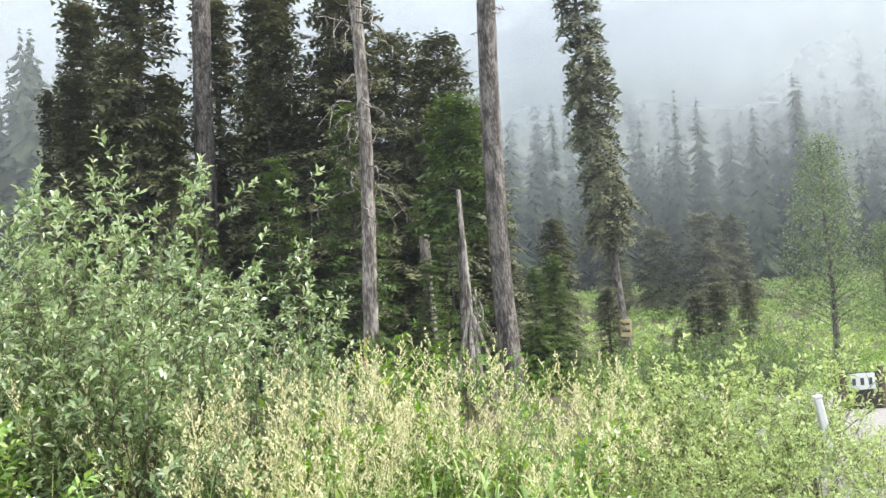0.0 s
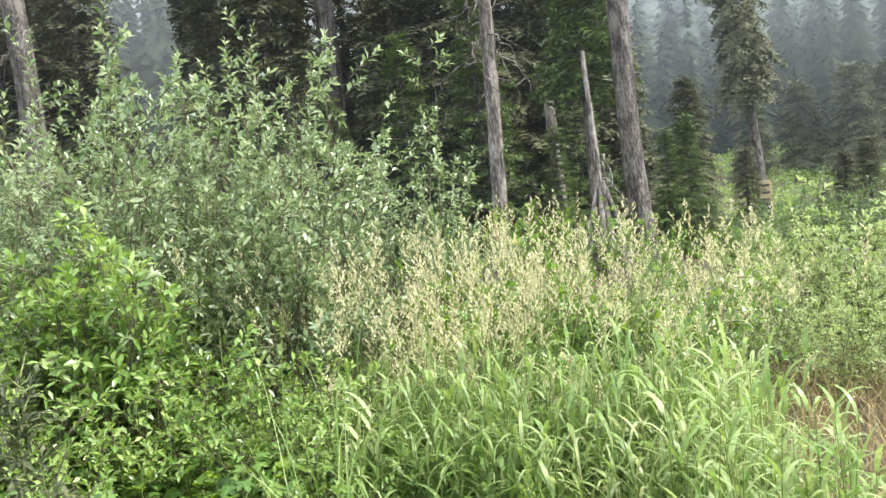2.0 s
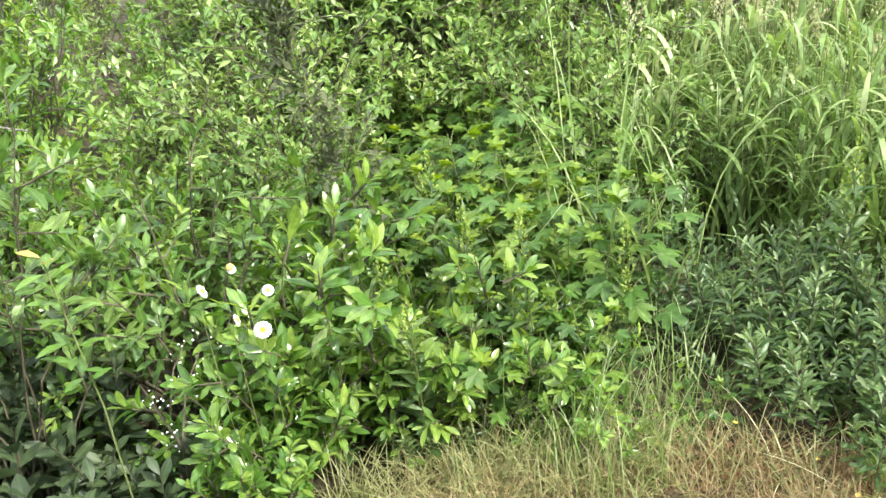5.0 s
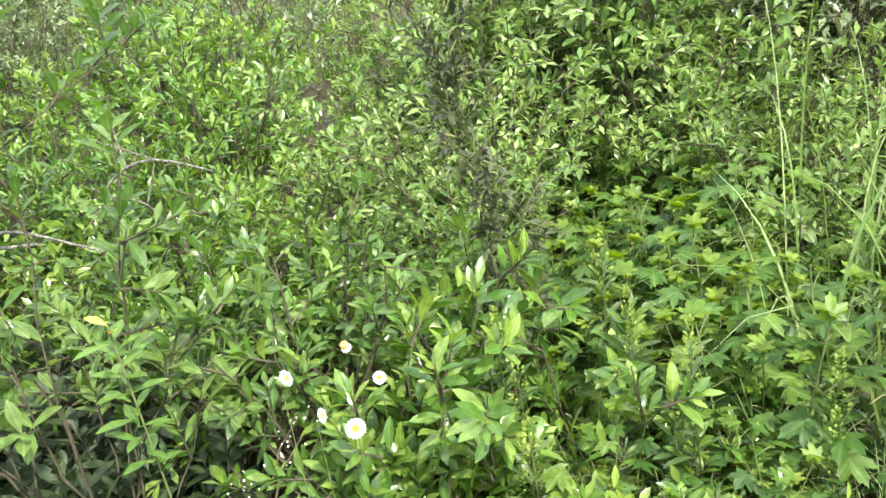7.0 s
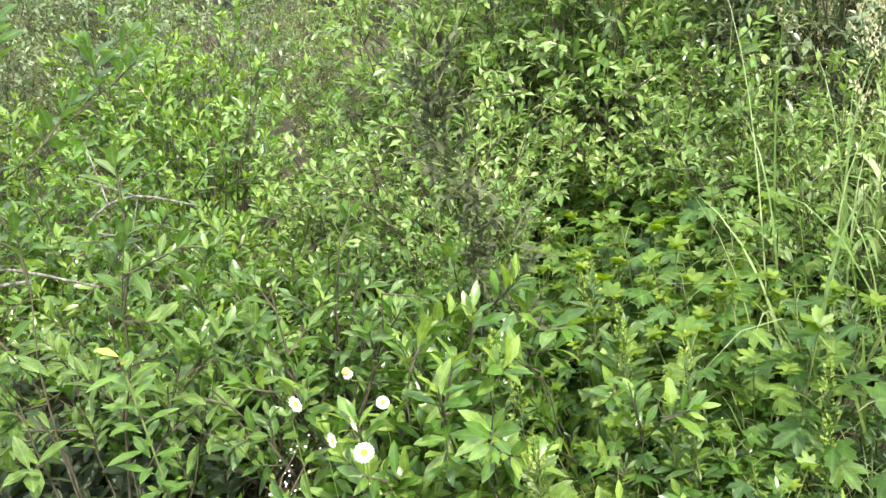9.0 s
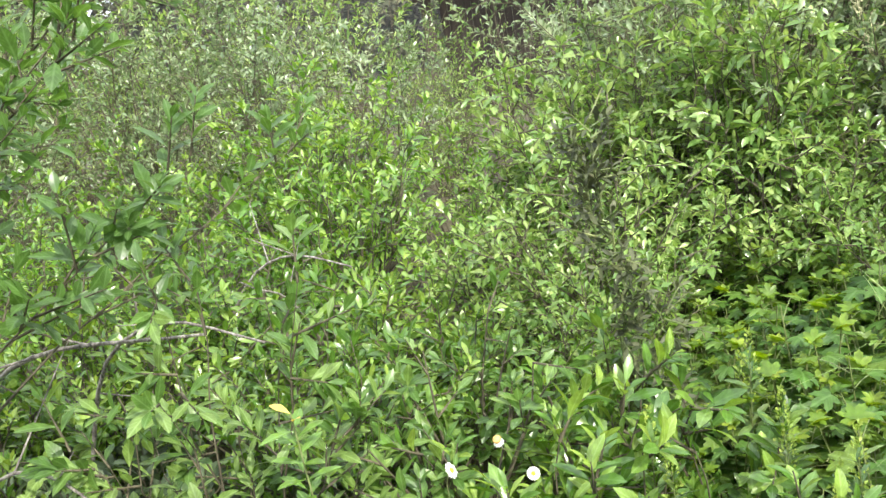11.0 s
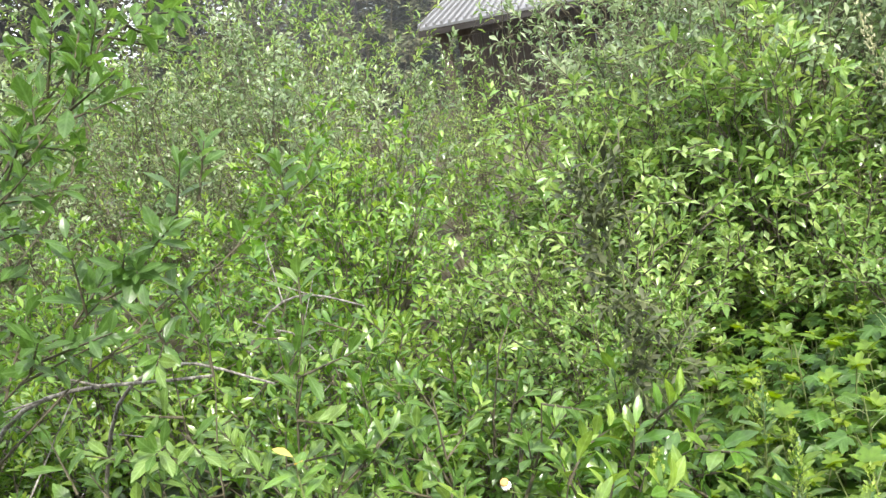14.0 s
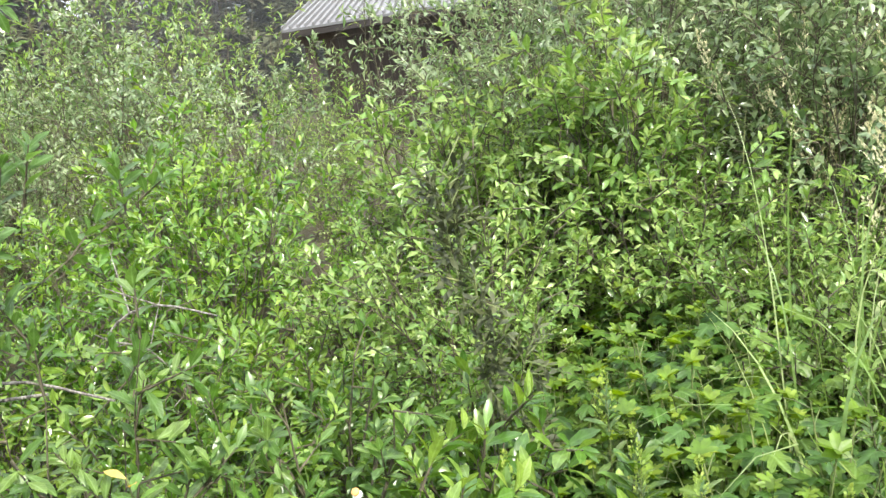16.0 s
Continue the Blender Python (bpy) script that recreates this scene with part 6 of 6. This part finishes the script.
def yarrow(x, y, z):
    """A flat head of small white florets on a short branched stem."""
    rng = np.random.default_rng(6)
    ob = holder("yarrow", pose(x, y, z, 22, -14, 0) @ Matrix.Scale(0.75, 4), "flat white yarrow flower head low in the dry grass", "flower")
    rays = []
    for k in range(34):
        a, r = k * 2.4, 0.021 * math.sqrt((k + 0.5) / 34)
        c = Vector((r * math.cos(a), r * math.sin(a), 0.004 - 9 * r * r + rng.uniform(-0.001, 0.001)))
        bm = bmesh.new()
        for i in range(5):
            turn_ = Matrix.Translation(c) @ pose(0, 0, 0, 0, -10, i * 72 + k * 31)
            bm.faces.new([bm.verts.new(turn_ @ Vector(p)) for p in ((0, 0, 0), (0.0026, -0.0017, 0.0002), (0.0036, 0, 0), (0.0026, 0.0017, 0.0002))])
        part("floret", bm, PETAL, ob)
        if k % 3 == 0:
            rays.append((np.array([[0, 0, -0.03], [c.x * 0.6, c.y * 0.6, -0.012], list(c)]), [0.0007, 0.0006, 0.0005]))
    rays.append((np.array([[0, 0, -0.03], [0.004, 0.0, -z * 0.6], [0.0, 0.006, -z - 0.01]]), [0.0011, 0.0013, 0.0015]))
    part_of(ob, "stem", mesh_from("stem", *tubes(rays, 4), GREEN_STEM))


yarrow(-0.225, 1.743, 0.1)


def speck_flowers():
    rng = np.random.default_rng(14)
    for x, y, z, big in ((-0.299, 2.163, 0.1, 1), (-0.36, 2.02, 0.08, 1), (-0.2, 2.0, 0.07, 0.8), (-0.12, 1.95, 0.06, 0.8), (-0.33, 2.24, 0.12, 0.7), (-0.47, 1.9, 0.07, 0.7)):
        ob = holder("buttercup", pose(x, y, z, 10, 8, rng.uniform(0, 360)), "tiny yellow flower on a wiry stem", "flower", "small yellow flowers")
        bm = bmesh.new()
        for i in range(5):
            r = pose(0, 0, 0, 0, -12, i * 72)
            bm.faces.new([bm.verts.new(r @ Vector(p)) for p in ((0, 0, 0), (0.004 * big, -0.003 * big, 0), (0.007 * big, 0, 0.001), (0.004 * big, 0.003 * big, 0))])
        part("petals", bm, YELLOW, ob)
        part_of(ob, "stem", mesh_from("stem", *tubes([(np.array([[0, 0, 0], [0.01, 0, -z * 0.5], [0.0, 0.01, -z - 0.01]]), [0.0009] * 3)], 4), GREEN_STEM))


speck_flowers()


# ---- shelter ----
def shelter():
    """A gabled shelter with a ribbed metal roof on posts; its own x runs along the eave, y up the near slope."""
    ob = holder("shelter", pose(-12.53, 7.25, 0, 0, 0, 50.5), "timber shelter with a pale ribbed metal roof", "shelter")
    length, run, eave, rise, thick = 4.4, 5.16, 2.11, 1.12, 0.04
    slope = math.degrees(math.atan2(rise, run))
    deck = math.hypot(run, rise)
    for k, nm in ((0, "roof_slope"), (1, "roof_slope")):
        base = pose(0, 0, eave, slope, 0, 0) if k == 0 else pose(length, 2 * run, eave, 0, 0, 180) @ pose(0, 0, 0, slope, 0, 0)
        sl = part(nm, box_bm(length, deck, thick, base @ pose(length / 2, deck / 2, 0)), ROOFING, ob, "pale grey ribbed metal roofing")
        n = 35
        rib = box_bm(0.034, deck, 0.06, bevel=0.008)
        rib_me = bpy.data.meshes.new("rib")
        rib.to_mesh(rib_me)
        rib.free()
        rib_me.materials.append(ROOFING)
        for i in range(n):
            r = part_of(sl, "rib", rib_me)
            r.matrix_basis = base @ pose(0.03 + (length - 0.06) * i / (n - 1), deck / 2, thick / 2 + 0.026)
    part("ridge_cap", box_bm(length + 0.06, 0.3, 0.05, pose(length / 2, run, eave + rise + 0.03), 0.015), ROOFING, ob)
    part("fascia", box_bm(length, 0.04, 0.09, pose(length / 2, 0.03, eave - 0.08), 0.006), DARK_WOOD, ob, "dark fascia board under the eave")
    for x in (0.35, length - 0.35):
        for y in (0.4, 2 * run - 0.4):
            z = eave + 0.06
            part("post", box_bm(0.16, 0.16, z + 0.1, pose(x, y, (z - 0.1) / 2), 0.012), PLANK, ob, "dark timber post")
    part("beam", box_bm(length - 0.3, 0.14, 0.22, pose(length / 2, 0.4, eave - 0.1), 0.01), PLANK, ob)
    part("beam", box_bm(length - 0.3, 0.14, 0.22, pose(length / 2, 2 * run - 0.4, eave - 0.1), 0.01), PLANK, ob)
    n = 26
    for i in range(n):
        w = (length - 0.6) / n
        part("wall_board", box_bm(w - 0.008, 0.03, eave - 0.1, pose(0.3 + w * (i + 0.5), 1.9 + 0.006 * (i % 3), (eave - 0.1) / 2)), PLANK, ob)
    return ob


shelter()


# ---- signs and posts ----
def notice_board():
    ob = holder("notice_board", pose(3.35, 9.0, float(ground_z(3.35, 9)), 0, 0, 8), "wooden notice board with a white panel of dark marks", "notice board")
    top = 0.30 - float(ground_z(3.35, 9))
    for x in (0.02, 0.42):
        part("post", box_bm(0.05, 0.05, top + 0.15, pose(x, 0, (top - 0.05) / 2), 0.006), PLANK, ob, "dark brown post")
    part("board", box_bm(0.36, 0.025, 0.5, pose(0.22, 0.0, top - 0.25)), DARK_WOOD, ob, "dark weathered board")
    pn = part("panel", box_bm(0.27, 0.012, 0.16, pose(0.2, -0.022, top - 0.09)), PANEL, ob, "white panel")
    for i in range(3):
        part("mark", box_bm(0.036, 0.004, 0.07, pose(0.115 + 0.085 * i, -0.031, top - 0.09)), BLACK, pn, "dark unreadable mark")
    part("notice", box_bm(0.2, 0.008, 0.09, pose(0.28, -0.02, top - 0.43)), ORANGE, ob, "faded orange notice")


notice_board()
trail = holder("trail_sign", pose(4.15, 29.6, -0.33, 0, 0, 0), "small faded yellow sign nailed to the spruce trunk", "sign")
part("plate", box_bm(0.4, 0.03, 0.6, pose(0, 0, 0), 0.01), SIGN_YELLOW, trail)
for k in (0.14, -0.1):
    part("mark", box_bm(0.26, 0.006, 0.08, pose(0, -0.02, k)), BLACK, trail, "dark unreadable mark")

marker = holder("marker_post", pose(2.13, 6.0, float(ground_z(2.13, 6)), 0, -9, 0), "pale weathered marker post among the shrubs", "post")
part("shaft", box_bm(0.05, 0.04, 0.56, pose(0, 0, 0.24), 0.012), PANEL, marker)
part("cap", box_bm(0.056, 0.046, 0.02, pose(0, 0, 0.53), 0.006), PANEL, marker)


# ---- the car ----
def car():
    """A silver car by the verge: only its front corner comes into view."""
    cx, wide = 0.885, 0.8
    ob = holder("car", pose(cx, -0.11, 0), "parked silver car with dark plastic wheel-arch cladding", "car")

    def outline(z_half, front, back, corner, n=14):
        pts = []
        for qx, qy, a0 in ((1, 1, 0), (-1, 1, 90), (-1, -1, 180), (1, -1, 270)):
            for i in range(n):
                a = radians(a0 + 90 * i / (n - 1))
                ccx = qx * (z_half - corner)
                ccy = (front - 1.5 * corner) if qy > 0 else (back + corner)
                k = 1.5 if qy > 0 else 1
                pts.append((ccx + corner * math.cos(a), ccy + corner * k * math.sin(a)))
        return pts

    def loft(name, levels, material, label="", cap=True):
        bm = bmesh.new()
        rings = []
        for z, half, f, b, c in levels:
            rings.append([bm.verts.new((x, y, z)) for x, y in outline(half, f, b, c)])
        for r0, r1 in zip(rings, rings[1:]):
            n = len(r0)
            for i in range(n):
                bm.faces.new((r0[i], r0[(i + 1) % n], r1[(i + 1) % n], r1[i]))
        if cap:
            bm.faces.new(rings[-1])
            bm.faces.new(rings[0][::-1])
        bmesh.ops.remove_doubles(bm, verts=bm.verts[:], dist=0.0005)
        for f in bm.faces:
            f.smooth = len(f.verts) < 5
        return part(name, bm, material, ob, label)

    bm = bmesh.new()
    rows = []
    for i in range(24):
        y = 0.3 + 1.1 * i / 23                      # along the car, from the door to the bumper
        xs = float(np.interp(y, [1.0, 1.185, 1.3, 1.39], [0.17, 0.157, 0.129, 0.104])) - cx
        zs = float(np.interp(y, [1.0, 1.185, 1.3, 1.39], [0.62, 0.602, 0.567, 0.503]))
        xo = float(np.interp(y, [1.1, 1.215, 1.39], [0.06, 0.073, 0.1])) - cx
        zo = min(0.5, zs - 0.015)
        mid_x, mid_z = xs * 0.62 + xo * 0.38, zs * 0.62 + zo * 0.38 + 0.01
        rows.append([bm.verts.new(p) for p in ((xs + 0.06, y + 0.11, zs - 0.05), (xs + 0.004, y + 0.11, zs - 0.006), (xs, y + 0.11, zs + 0.004), (mid_x, y + 0.11, mid_z), (xo, y + 0.11, zo), (xo - 0.004, y + 0.11, 0.3), (xs + 0.06, y + 0.11, 0.3))])
    for a, b in zip(rows, rows[1:]):
        for k in range(6):
            bm.faces.new((a[k], a[k + 1], b[k + 1], b[k]))
    bm.faces.new(rows[-1])
    part("wheel_arch_flare", bm, CLADDING, ob, "dark grey plastic wheel-arch flare")
    loft("lower_cladding", [(0.2, 0.66, 1.75, -2.42, 0.43), (0.28, 0.69, 1.82, -2.48, 0.43), (0.34, 0.7, 1.84, -2.5, 0.43)], CLADDING, "dark grey plastic lower body")
    loft("body", [(0.33, 0.7, 1.72, -2.49, 0.42), (0.36, 0.715, 1.74, -2.5, 0.43), (0.6, 0.725, 1.74, -2.5, 0.43), (0.72, 0.67, 1.68, -2.46, 0.4), (0.8, 0.57, 1.58, -2.42, 0.36), (0.83, 0.44, 1.3, -2.35, 0.28)], PAINT, "silver painted body")
    bm = bmesh.new()
    rings = []
    for z, half in ((0.34, 0.77), (0.4, 0.784), (0.5, 0.781), (0.565, 0.756), (0.6, 0.728), (0.65, 0.66), (0.68, 0.58)):
        ring = []
        for k in range(31):
            a = math.pi * k / 30
            cx_, sx_ = math.cos(a), math.sin(a)
            ring.append(bm.verts.new((half * math.copysign(abs(cx_) ** 0.55, cx_), 1.47 + (0.38 + 0.8 * (half - 0.781)) * abs(sx_) ** 0.8, z)))
        ring.insert(0, bm.verts.new((half, 1.25, z)))
        ring.append(bm.verts.new((-half, 1.25, z)))
        rings.append(ring)
    for r0, r1 in zip(rings, rings[1:]):
        for k in range(32):
            bm.faces.new((r0[k], r0[k + 1], r1[k + 1], r1[k])).smooth = True
    bm.faces.new(rings[-1])
    bm.faces.new(rings[0][::-1])
    part("bumper", bm, PAINT, ob, "silver painted front bumper")
    loft("cabin", [(0.8, 0.76, -0.15, -2.3, 0.3), (1.1, 0.7, -0.5, -2.15, 0.3), (1.36, 0.6, -0.85, -1.95, 0.28)], glass_m, "dark tinted windows")
    loft("roof", [(1.362, 0.605, -0.845, -1.955, 0.28), (1.41, 0.56, -0.95, -1.88, 0.26), (1.43, 0.4, -1.1, -1.75, 0.2)], PAINT)
    for x in (-0.68, 0.68):
        for y in (1.0, -1.7):
            bm = bmesh.new()
            bmesh.ops.create_cone(bm, cap_ends=True, segments=28, radius1=0.31, radius2=0.31, depth=0.2, matrix=pose(x, y, 0.31, 0, 90, 0))
            bmesh.ops.bevel(bm, geom=[e for e in bm.edges if e.calc_face_angle(0) > 1], offset=0.03, segments=2, affect="EDGES")
            wh = part("wheel", bm, RUBBER, ob, "black tyre")
            bm = bmesh.new()
            bmesh.ops.create_cone(bm, cap_ends=True, segments=20, radius1=0.19, radius2=0.16, depth=0.22, matrix=pose(x * 1.005, y, 0.31, 0, 90, 0))
            part("rim", bm, PAINT, wh)


car()
